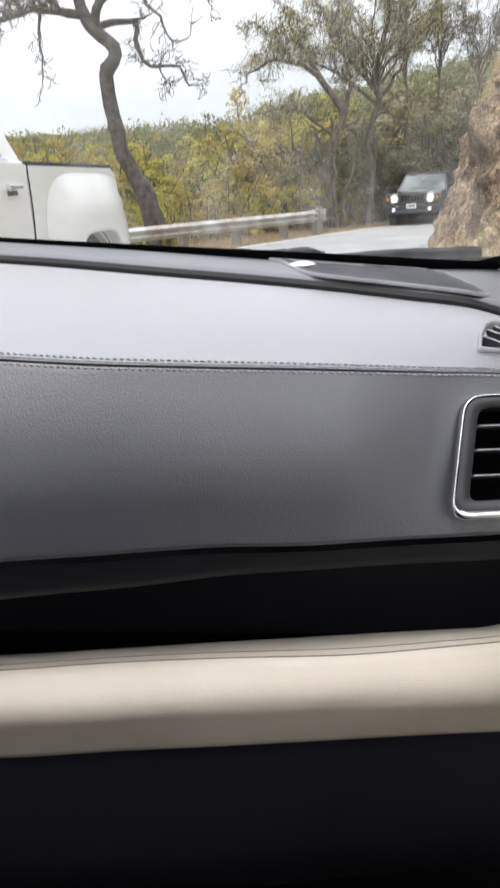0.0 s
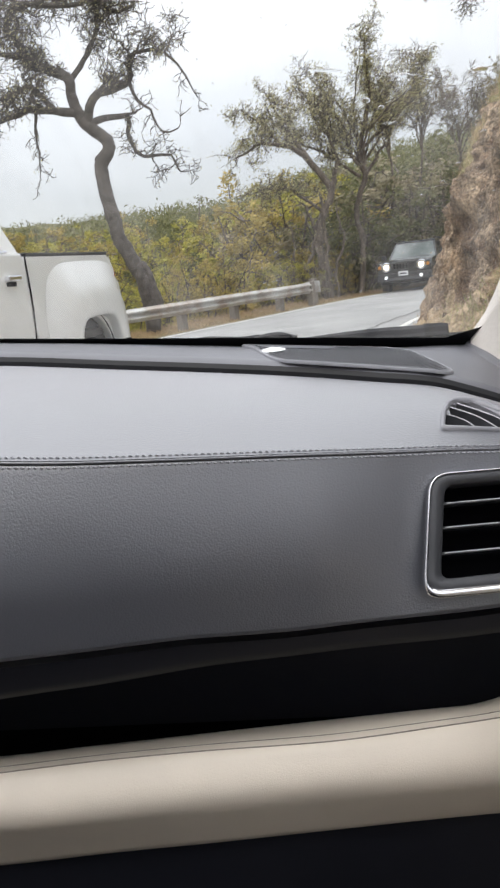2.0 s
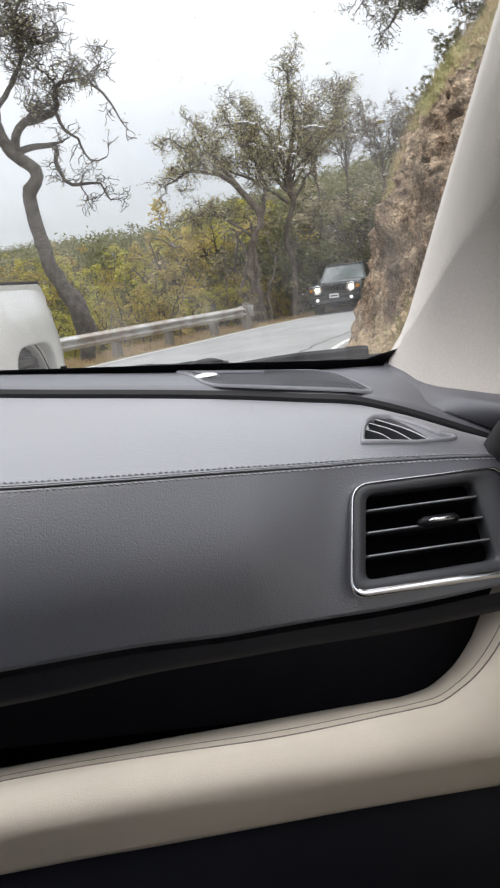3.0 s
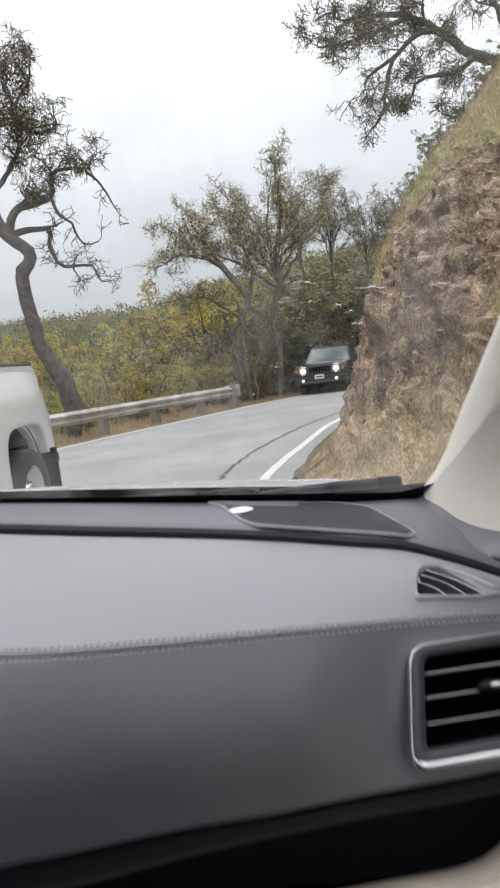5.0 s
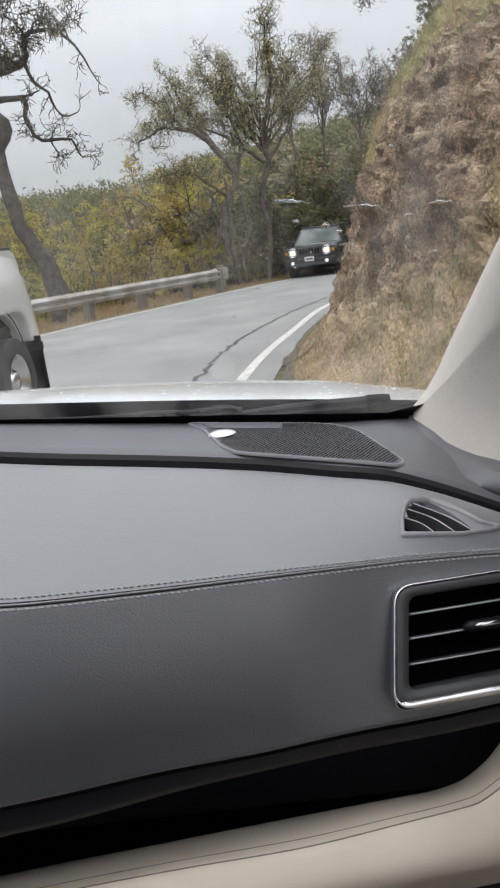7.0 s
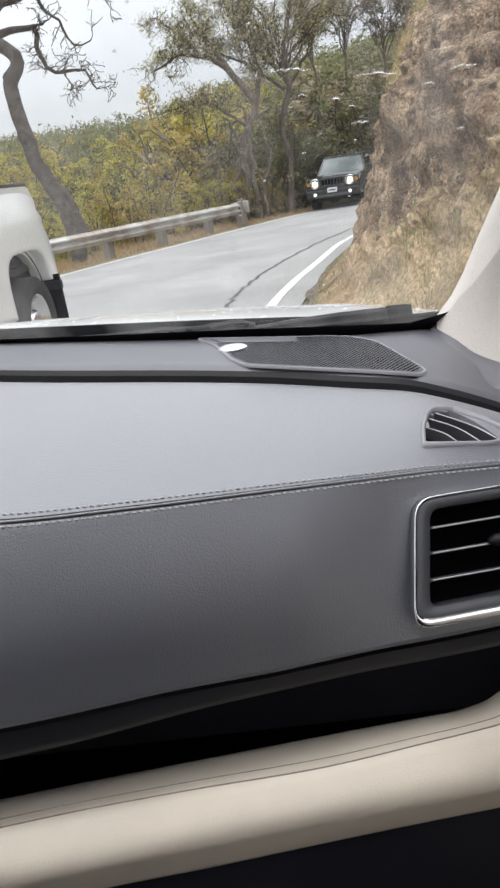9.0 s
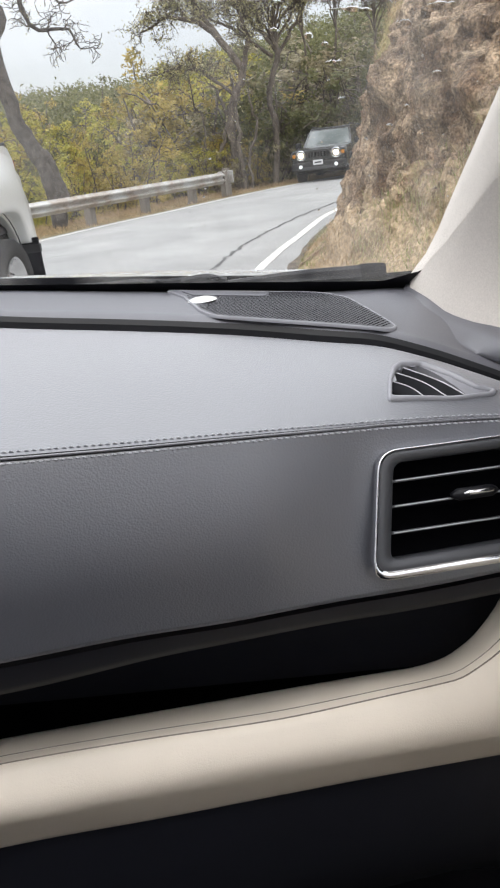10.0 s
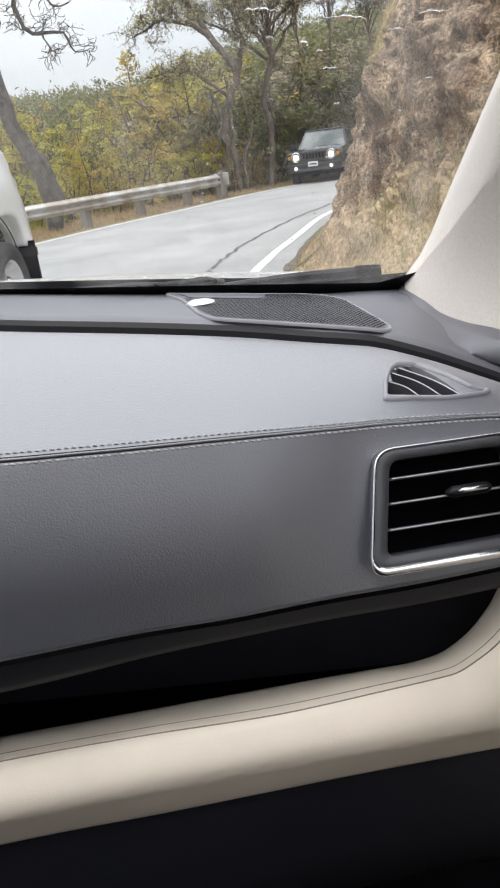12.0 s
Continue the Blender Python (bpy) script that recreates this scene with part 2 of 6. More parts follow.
M = {
    "leather": leather_material("charcoal_leather", (0.040, 0.043, 0.057), 0.42, 560.0, 1.0),
    "pad": material("soft_touch_plastic", (0.105, 0.105, 0.120), 0.42, alt=(0.095, 0.095, 0.108), scale=8, spec=0.8, bump=0.25, bump_scale=900, bump_dist=0.0005),
    "black": material("matt_black_plastic", (0.008, 0.008, 0.009), 0.6, alt=(0.012, 0.012, 0.013), scale=10, bump=0.15, bump_scale=700, bump_dist=0.0004),
    "gloss_black": material("satin_black_trim", (0.005, 0.005, 0.007), 0.5, alt=(0.008, 0.008, 0.010), scale=20, spec=0.25),
    # near-black: plain for cowl and floor, painted depth shade in wells and holes
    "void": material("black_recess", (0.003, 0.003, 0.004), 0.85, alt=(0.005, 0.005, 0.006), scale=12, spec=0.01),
    "knee": material("blue_black_plastic", (0.009, 0.010, 0.016), 0.6, alt=(0.012, 0.013, 0.020), scale=15, spec=0.35, bump=0.15, bump_scale=700, bump_dist=0.0004),
    "beige": leather_material("beige_leather", (0.71, 0.635, 0.54), 0.5, 700.0),
    "thread_dark": material("grey_thread", (0.42, 0.42, 0.45), 0.7, alt=(0.32, 0.32, 0.35), scale=300),
    "thread_beige": material("brown_grey_thread", (0.20, 0.17, 0.14), 0.7, alt=(0.3, 0.26, 0.21), scale=300),
    "cloth": material("woven_beige_cloth", (0.62, 0.575, 0.53), 0.9, alt=(0.55, 0.51, 0.47), scale=500, amount=0.7, bump=0.5, bump_scale=900, bump_dist=0.0006),
    "chrome": material("satin_chrome", (0.80, 0.80, 0.82), 0.16, metal=1.0, alt=(0.7, 0.7, 0.72), scale=15),
    "vent_frame": material("grey_vent_plastic", (0.055, 0.056, 0.062), 0.42, alt=(0.045, 0.046, 0.052), scale=30, bump=0.1, bump_scale=1200, bump_dist=0.0003),
    "demister": material("pale_grey_vent_plastic", (0.26, 0.26, 0.28), 0.4, alt=(0.20, 0.20, 0.22), scale=30, bump=0.1, bump_scale=1200, bump_dist=0.0003),
    "slat_edge": material("dull_slat_edge", (0.42, 0.42, 0.44), 0.35, metal=0.7, alt=(0.36, 0.36, 0.38), scale=40),
    # white base paints the bright reflection on the sensor lens
    "sensor": material("sensor_lens_glint", (0.75, 0.76, 0.76), 0.2, alt=(0.7, 0.7, 0.7), scale=40, coat=0.5),
    "rubber": material("wiper_rubber", (0.006, 0.006, 0.007), 0.55, alt=(0.010, 0.010, 0.012), scale=40, spec=0.04, bump=0.2, bump_scale=300),
    "wiper_metal": material("black_painted_wiper_arm", (0.012, 0.012, 0.014), 0.42, alt=(0.018, 0.018, 0.020), scale=30, spec=0.2),
    "own_paint": material("white_hood_paint", (0.78, 0.79, 0.80), 0.25, alt=(0.74, 0.75, 0.76), scale=3, coat=0.7),
    "headliner": material("beige_headliner", (0.55, 0.52, 0.48), 0.95, alt=(0.5, 0.47, 0.43), scale=60, bump=0.2, bump_scale=500),
    "asphalt": material("worn_asphalt", (0.225, 0.225, 0.222), 0.8, alt=(0.31, 0.31, 0.305), scale=0.6, amount=0.6, fine=(60, 0.22), bump=0.4, bump_scale=90, bump_dist=0.006, detail=8),
    "line": material("worn_white_road_paint", (0.72, 0.71, 0.68), 0.7, alt=(0.5, 0.49, 0.46), scale=9, amount=0.7, fine=(70, 0.15)),
    "tar": material("tar_crack", (0.035, 0.035, 0.035), 0.7, alt=(0.08, 0.08, 0.08), scale=8),
    "soil": material("dry_grass_soil", (0.20, 0.15, 0.08), 0.95, alt=(0.13, 0.12, 0.05), scale=1.6, amount=0.7, fine=(25, 0.35), bump=0.7, bump_scale=12, bump_dist=0.05),
    "woodland_floor": material("leafy_brush_floor", (0.07, 0.075, 0.025), 0.95, alt=(0.12, 0.10, 0.035), scale=0.4, amount=0.8, fine=(6, 0.4), bump=0.8, bump_scale=4, bump_dist=0.2),
    "grass_slope": material("green_dry_grass_slope", (0.20, 0.19, 0.085), 0.95, alt=(0.32, 0.26, 0.13), scale=1.1, amount=0.8, fine=(30, 0.35), bump=0.8, bump_scale=20, bump_dist=0.05),
    "dry_toe": material("dry_soil_and_straw", (0.22, 0.16, 0.095), 0.95, alt=(0.40, 0.30, 0.19), scale=2.2, amount=0.8, fine=(30, 0.4), bump=0.8, bump_scale=20, bump_dist=0.05),
    "grass": leaf_material("grass_blades", (0.24, 0.27, 0.10), (0.38, 0.34, 0.18)),
    "straw": leaf_material("straw_blades", (0.48, 0.36, 0.22), (0.36, 0.25, 0.14)),
    "gutter": material("dark_gravel", (0.07, 0.055, 0.04), 0.8, alt=(0.14, 0.11, 0.08), scale=4, amount=0.8, fine=(40, 0.4), bump=0.8, bump_scale=30, bump_dist=0.03),
    "steel": material("galvanised_steel", (0.55, 0.55, 0.54), 0.5, metal=0.5, alt=(0.34, 0.28, 0.23), scale=2.5, amount=0.6, fine=(30, 0.15)),
    "post": material("weathered_timber_post", (0.16, 0.14, 0.12), 0.9, alt=(0.24, 0.21, 0.18), scale=8, stretch=(4, 4, 0.6), bump=0.4, bump_scale=40),
    "bark": material("grey_oak_bark", (0.075, 0.060, 0.048), 0.95, alt=(0.17, 0.14, 0.115), scale=7, stretch=(1, 1, 0.35), amount=0.7, fine=(40, 0.3), bump=0.8, bump_scale=25, bump_dist=0.03),
    "bark_dark": material("dark_oak_bark", (0.048, 0.040, 0.034), 0.95, alt=(0.105, 0.092, 0.080), scale=6, amount=0.7, fine=(40, 0.3), bump=0.6, bump_scale=25, bump_dist=0.03),
    "leaf_oak": leaf_material("olive_oak_leaves", (0.34, 0.32, 0.14), (0.42, 0.38, 0.22)),
    "leaf_dark": leaf_material("dark_olive_leaves", (0.14, 0.14, 0.075), (0.21, 0.20, 0.11)),
    "amber_lens": material("amber_lamp_lens", (0.55, 0.22, 0.03), 0.2, alt=(0.5, 0.2, 0.03), scale=20),
    "leaf_gold": leaf_material("yellow_green_leaves", (0.46, 0.40, 0.09), (0.33, 0.32, 0.08)),
    "leaf_ochre": leaf_material("ochre_leaves", (0.42, 0.32, 0.09), (0.30, 0.24, 0.075)),
    "leaf_green": leaf_material("deep_green_leaves", (0.19, 0.185, 0.085), (0.13, 0.135, 0.06)),
    "leaf_grey": leaf_material("grey_green_leaves", (0.25, 0.225, 0.13), (0.34, 0.29, 0.19)),
    "truck_paint": material("white_truck_paint", (0.76, 0.77, 0.76), 0.3, alt=(0.71, 0.72, 0.71), scale=1.5, coat=0.6),
    "tyre": material("tyre_rubber", (0.018, 0.018, 0.018), 0.8, alt=(0.03, 0.03, 0.028), scale=20),
    "alloy": material("polished_alloy", (0.72, 0.72, 0.73), 0.22, metal=1.0, alt=(0.6, 0.6, 0.6), scale=10),
    "tinted": material("tinted_car_glass", (0.012, 0.014, 0.015), 0.05, alt=(0.015, 0.017, 0.018), scale=3, spec=0.35),
    "jeep_paint": material("dark_grey_car_paint", (0.018, 0.020, 0.024), 0.25, alt=(0.022, 0.024, 0.028), scale=2, coat=0.8),
    "red_lens": material("red_lamp_lens", (0.35, 0.02, 0.015), 0.2, alt=(0.3, 0.02, 0.015), scale=20),
    "plate": material("pale_number_plate", (0.65, 0.66, 0.68), 0.4, alt=(0.6, 0.6, 0.62), scale=20),
    "lamp_glow": glow_material("lit_headlamp", (1.0, 0.80, 0.52), 3.0),
    "fog_glow": glow_material("lit_fog_lamp", (0.9, 0.95, 1.0), 0.6),
    "windscreen": glass_material("windscreen_glass", (0.97, 0.98, 0.975), dirt_haze=0.2, gloss=0.8),
    "side_glass": glass_material("side_window_glass", (0.93, 0.96, 0.94)),
}
# rain drops: clear water
m = bpy.data.materials.new("water_drop")
m.use_nodes = True
b = m.node_tree.nodes["Principled BSDF"]
b.inputs["Transmission Weight"].default_value = 1.0
b.inputs["Roughness"].default_value = 0.0
b.inputs["IOR"].default_value = 1.33
M["water"] = m


def rock_material():
    """Crumbling brown rock: dipping ridges, fissures with shade painted in, stains and fine relief."""
    m = material("brown_fractured_rock", (0.20, 0.125, 0.075), 0.95, alt=(0.45, 0.335, 0.225), scale=3.5, amount=0.8, fine=(55, 0.55), detail=12)
    n, l = m.node_tree.nodes, m.node_tree.links
    b = n["Principled BSDF"]
    colour = b.inputs["Base Color"].links[0].from_socket
    co = n.new("ShaderNodeTexCoord")
    mp = n.new("ShaderNodeMapping")
    mp.inputs["Scale"].default_value = (1.9, 1.9, 0.6)
    mp.inputs["Rotation"].default_value = (0.5, 0.2, 0.0)
    l.new(co.outputs["Object"], mp.inputs["Vector"])
    ridge = n.new("ShaderNodeTexNoise")
    ridge.inputs["Scale"].default_value = 3.6
    ridge.inputs["Detail"].default_value = 9.0
    ridge.inputs["Roughness"].default_value = 0.62
    chips = n.new("ShaderNodeTexVoronoi")
    chips.inputs["Scale"].default_value = 13.0
    no = n.new("ShaderNodeTexNoise")
    no.inputs["Scale"].default_value = 30.0
    no.inputs["Detail"].default_value = 8.0
    for node in (ridge, chips, no):
        l.new(mp.outputs["Vector"], node.inputs["Vector"])
    # crevice shade painted into the colour: low relief darker, high relief lighter
    fissure_shade = n.new("ShaderNodeMapRange")
    fissure_shade.inputs["From Min"].default_value, fissure_shade.inputs["From Max"].default_value = 0.36, 0.64
    fissure_shade.inputs["To Min"].default_value, fissure_shade.inputs["To Max"].default_value = 0.5, 1.4
    l.new(ridge.outputs["Fac"], fissure_shade.inputs["Value"])
    sep = n.new("ShaderNodeSeparateColor")
    l.new(chips.outputs["Color"], sep.inputs["Color"])
    tint = n.new("ShaderNodeMapRange")
    tint.inputs["To Min"].default_value, tint.inputs["To Max"].default_value = 0.75, 1.25
    l.new(sep.outputs["Red"], tint.inputs["Value"])
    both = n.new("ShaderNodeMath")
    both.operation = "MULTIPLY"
    l.new(fissure_shade.outputs["Result"], both.inputs[0])
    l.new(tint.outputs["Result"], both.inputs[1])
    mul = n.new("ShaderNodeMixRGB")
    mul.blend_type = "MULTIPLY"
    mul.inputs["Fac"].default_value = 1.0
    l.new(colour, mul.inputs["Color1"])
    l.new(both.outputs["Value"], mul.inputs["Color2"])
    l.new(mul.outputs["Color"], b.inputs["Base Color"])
    add = n.new("ShaderNodeMath")
    l.new(ridge.outputs["Fac"], add.inputs[0])
    l.new(no.outputs["Fac"], add.inputs[1])
    bp = n.new("ShaderNodeBump")
    bp.inputs["Strength"].default_value = 1.0
    bp.inputs["Distance"].default_value = 0.10
    l.new(add.outputs["Value"], bp.inputs["Height"])
    l.new(bp.outputs["Normal"], b.inputs["Normal"])
    return m


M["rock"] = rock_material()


# ---- mesh tools ----
def part(name, bm, mat, parent=None, label="", smooth=False):
    """Links a bmesh, or (points, faces), as one mesh object."""
    me = bpy.data.meshes.new(name)
    if isinstance(bm, tuple):
        me.from_pydata([tuple(map(float, v)) for v in bm[0]], [], bm[1])
    else:
        bm.to_mesh(me)
        bm.free()
    for one in mat if isinstance(mat, (list, tuple)) else [mat]:
        me.materials.append(M[one])
    if smooth:
        me.polygons.foreach_set("use_smooth", [True] * len(me.polygons))
    me.update()
    ob = new(name, me)
    if parent:
        ob.parent = parent
    if label:
        tagged(ob, label)
    return ob


def thing(name, label, category, at=None, group="", kind=""):
    ob = tagged(new(name), label, category, group, kind)
    if at is not None:
        ob.matrix_basis = at
    return ob


def box(x0, x1, y0, y1, z0, z1, bevel=0.0, segments=2):
    bm = bmesh.new()
    bmesh.ops.create_cube(bm, size=1.0)
    for v in bm.verts:
        v.co = ((x0 + x1) / 2 + v.co.x * (x1 - x0), (y0 + y1) / 2 + v.co.y * (y1 - y0), (z0 + z1) / 2 + v.co.z * (z1 - z0))
    if bevel:
        bmesh.ops.bevel(bm, geom=bm.edges[:], offset=bevel, segments=segments, profile=0.6, affect="EDGES")
    return bm


def spline(knots):
    """A smooth function through (x, value) knots, straight beyond them."""
    xs, vs = np.array([k[0] for k in knots], float), np.array([k[1] for k in knots], float)
    h, d = np.diff(xs), np.diff(vs) / np.diff(xs)
    s = np.empty(len(xs))
    s[0], s[-1] = d[0], d[-1]
    for i in range(1, len(xs) - 1):
        s[i] = 0 if d[i - 1] * d[i] <= 0 else (h[i - 1] + h[i]) / (h[i - 1] / d[i - 1] + h[i] / d[i])

    def value(x):
        if x <= xs[0]:
            return vs[0] + s[0] * (x - xs[0])
        if x >= xs[-1]:
            return vs[-1] + s[-1] * (x - xs[-1])
        i = min(int(np.searchsorted(xs, x, side="right")) - 1, len(h) - 1)
        u = (x - xs[i]) / h[i]
        return ((1 + 2 * u) * (1 - u) ** 2 * vs[i] + u * (1 - u) ** 2 * h[i] * s[i] + u * u * (3 - 2 * u) * vs[i + 1] + u * u * (u - 1) * h[i] * s[i + 1])

    return value


def bend(points, n):
    """n points evenly along a Catmull-Rom curve through the given ones."""
    p = [Vector(q) for q in points]
    p = [2 * p[0] - p[1]] + p + [2 * p[-1] - p[-2]]
    out = []
    for i in range(1, len(p) - 2):
        for k in range(24):
            u = k / 24
            out.append(0.5 * (2 * p[i] + (p[i + 1] - p[i - 1]) * u + (2 * p[i - 1] - 5 * p[i] + 4 * p[i + 1] - p[i + 2]) * u * u + (3 * p[i] - p[i - 1] - 3 * p[i + 1] + p[i + 2]) * u ** 3))
    out.append(p[-2])
    run = [0.0]
    for a, c in zip(out, out[1:]):
        run.append(run[-1] + (c - a).length)
    want = np.linspace(0, run[-1], n)
    arr = np.array([tuple(v) for v in out])
    return [Vector([float(np.interp(w, run, arr[:, k])) for k in range(arr.shape[1])]) for w in want]


def loft(rows, closed=False):
    """Points and faces of a skin over rows of equal length."""
    n = len(rows[0])
    pts = [p for row in rows for p in row]
    faces = []
    for i in range(len(rows) - 1):
        for j in range(n if closed else n - 1):
            k = (j + 1) % n
            faces.append((i * n + j, i * n + k, (i + 1) * n + k, (i + 1) * n + j))
    return pts, faces


def tube(points, radii, sides=6, caps=True):
    """Points and faces of a tapered tube along a line of points."""
    pts, faces = [], []
    side = None
    for i, p in enumerate(points):
        a = (points[min(i + 1, len(points) - 1)] - points[max(i - 1, 0)]).normalized()
        side = a.orthogonal() if side is None else side - a * side.dot(a)
        side.normalize()
        other = a.cross(side)
        for k in range(sides):
            t = 2 * math.pi * k / sides
            pts.append(p + radii[i] * (math.cos(t) * side + math.sin(t) * other))
    for i in range(len(points) - 1):
        for k in range(sides):
            j = (k + 1) % sides
            faces.append((i * sides + k, i * sides + j, (i + 1) * sides + j, (i + 1) * sides + k))
    if caps:
        faces.append(tuple(reversed(range(sides))))
        faces.append(tuple(range((len(points) - 1) * sides, len(points) * sides)))
    return pts, faces


def joined(pieces):
    pts, faces = [], []
    for p, f in pieces:
        o = len(pts)
        pts.extend(p)
        faces.extend(tuple(i + o for i in face) for face in f)
    return pts, faces


def prism(outline, z0, z1, bevel=0.0):
    """A bmesh: a flat outline (x, y) raised from z0 to z1."""
    bm = bmesh.new()
    low = [bm.verts.new((x, y, z0)) for x, y in outline]
    high = [bm.verts.new((x, y, z1)) for x, y in outline]
    bm.faces.new(list(reversed(low)))
    bm.faces.new(high)
    for i in range(len(low)):
        j = (i + 1) % len(low)
        bm.faces.new((low[i], low[j], high[j], high[i]))
    bmesh.ops.recalc_face_normals(bm, faces=bm.faces[:])
    if bevel:
        bmesh.ops.bevel(bm, geom=bm.edges[:], offset=bevel, segments=2, profile=0.6, affect="EDGES")
    return bm


def turned(bm, m):
    bmesh.ops.transform(bm, matrix=m, verts=bm.verts[:])
    return bm

# ---- the ground, road and hillside ----
LEFT_LINE = [(-10.5, -6), (-9.0, 3), (-6.9, 10), (-4.4, 15.2), (-2.96, 18.1), (-1.8, 20.0), (-0.35, 22.6), (1.2, 24.9), (4.0, 27.8), (9.0, 31.0), (18.0, 33.5)]
RIGHT_LINE = [(-1.3, -6), (-0.8, 0), (-0.25, 4.5), (0.15, 7.46), (0.48, 9.4), (0.96, 11.5), (1.62, 14.2), (2.6, 16.6), (4.6, 19.4), (8.5, 23.0), (18.0, 26.5)]
BANK_FOOT = [(2.2, -9), (1.6, -1), (1.4, 2.5), (0.95, 5.4), (0.66, 7.5), (0.82, 9.2), (1.15, 10.9), (1.45, 12.2), (1.95, 14.2), (2.95, 16.2), (4.9, 18.6), (8.8, 22.0), (18.0, 25.5), (32.0, 28.0)]
RAIL_LINE = [(-9.6, 5.0), (-7.9, 10.2), (-6.3, 13.5), (-4.5, 16.6), (-2.9, 19.4), (-1.0, 22.5), (-0.52, 23.3)]


def flat(points, n):
    return [Vector((p.x, p.y)) for p in bend([(x, y, 0) for x, y in points], n)]


LEFT = flat(LEFT_LINE, 140)
RIGHT = flat(RIGHT_LINE, 140)
FOOT = flat(BANK_FOOT, 180)


def road_height(y):
    return -0.006 * max(0.0, y - 8.0)


LEFT_A = np.array([tuple(v) for v in LEFT])
FOOT_A = np.array([tuple(v) for v in FOOT])


def beside(line, x, y):
    """Distance to a line, positive on its right side."""
    d = (line[:, 0] - x) ** 2 + (line[:, 1] - y) ** 2
    i = int(d.argmin())
    j = min(i + 1, len(line) - 1)
    a = line[j] - line[max(j - 1, 0)]
    side = a[1] * (x - line[i, 0]) - a[0] * (y - line[i, 1])
    return math.copysign(math.sqrt(d[i]), side)


def bank_scale(y):
    """The hill is lower beside the parked car than at the bend."""
    return float(np.interp(y, [0, 5, 7, 9, 10.5, 13], [0.60, 0.66, 0.72, 0.82, 0.91, 1.03]))


def bank_profile(n):
    """Height of the hillside above the road at n metres behind its foot."""
    return float(np.interp(n, [-9, 0, 0.36, 0.62, 0.80, 0.96, 1.16, 1.37, 1.68, 2.1, 3.0, 5.2, 10, 25, 60], [0, 0, 0.28, 1.05, 1.65, 2.2, 2.75, 3.2, 3.65, 4.15, 5.1, 7.2, 10, 16, 25]))


def terrain(x, y):
    z = road_height(y)
    left = -beside(LEFT_A, x, y)
    if left > 1.6:
        d = left - 1.6
        z += float(np.interp(d, [0, 2, 6, 12, 22, 40, 70, 120, 400], [0, -0.6, -1.2, -0.4, 1.6, 4.6, 8.2, 13.5, 26]))
        z += 0.35 * noise.noise(Vector((x * 0.3, y * 0.3, 0))) * min(1, d)
        # a wooded spur behind the bend
        z += max(0.0, min(1.0, (y - 30) / 14)) * min(1.0, max(0.0, d - 1.5) / 8) * float(np.interp(x / max(y, 1.0), [-0.16, -0.06, 0.03, 0.1, 0.2, 0.5], [0, 2.0, 3.0, 4.2, 6.0, 7.0]))
    right = beside(FOOT_A, x, y)
    if right > 0:
        z += max(0.0, bank_profile(right) * bank_scale(y) - 0.5 - 0.4 * min(1, right))
    return z


def ground_sheet():
    near = np.concatenate([np.linspace(-700, -60, 9)[:-1], np.linspace(-60, -14, 24)[:-1], np.linspace(-14, 14, 71), np.linspace(14, 60, 24)[1:], np.linspace(60, 700, 9)[1:]])
    far = np.concatenate([np.linspace(-400, -12, 9)[:-1], np.linspace(-12, 40, 130), np.linspace(40, 130, 40)[1:], np.linspace(130, 1500, 9)[1:]])
    rows = [[(x, y, terrain(x, y) - 0.01) for x in near] for y in far]
    return loft(rows)


tagged(part("ground", ground_sheet(), "woodland_floor", smooth=True), "leaf-strewn brushy ground falling away below the road", "ground", kind="structure")


def ribbon(line, a, b, lift, n_across=2, wobble=0.0):
    """A strip along a line from offset a to offset b, to the line's right."""
    rows = []
    for i, p in enumerate(line):
        d = (line[min(i + 1, len(line) - 1)] - line[max(i - 1, 0)]).normalized()
        r = Vector((d.y, -d.x))
        row = []
        for k in range(n_across):
            o = a + (b - a) * k / (n_across - 1)
            if wobble:
                o += wobble * noise.noise(Vector((p.x * 2.1, p.y * 2.1, k * 9.0)))
            q = p + r * o
            row.append((q.x, q.y, road_height(q.y) + lift))
        rows.append(row)
    return loft(rows)


def road_sheet():
    rows = []
    for p, q in zip(LEFT, RIGHT):
        d = (q - p).normalized()
        a, c = p - d * 0.25, q + d * 0.36
        rows.append([(a.x + (c.x - a.x) * k / 12, a.y + (c.y - a.y) * k / 12, road_height(a.y + (c.y - a.y) * k / 12) + 0.012) for k in range(13)])
    return loft(rows)


road = tagged(part("road", road_sheet(), "asphalt"), "pale grey worn two-lane asphalt road curving round the hillside", "road", kind="structure")
for where, line in (("left", LEFT), ("right", RIGHT)):
    tagged(part("edge_line", ribbon(line, -0.06, 0.06, 0.017, 3, 0.012), "line"), "worn white painted road edge line", "road marking", kind="structure")
tagged(part("gutter", ribbon(FOOT, -0.05, 0.16, 0.018, 5, 0.07), "gutter"), "dark gravel gutter at the foot of the bank", "gutter", kind="structure")
tagged(part("verge", ribbon(LEFT, -2.6, -0.24, 0.006, 6, 0.05), "soil"), "dry straw-coloured grass verge beside the road", "verge", kind="structure")


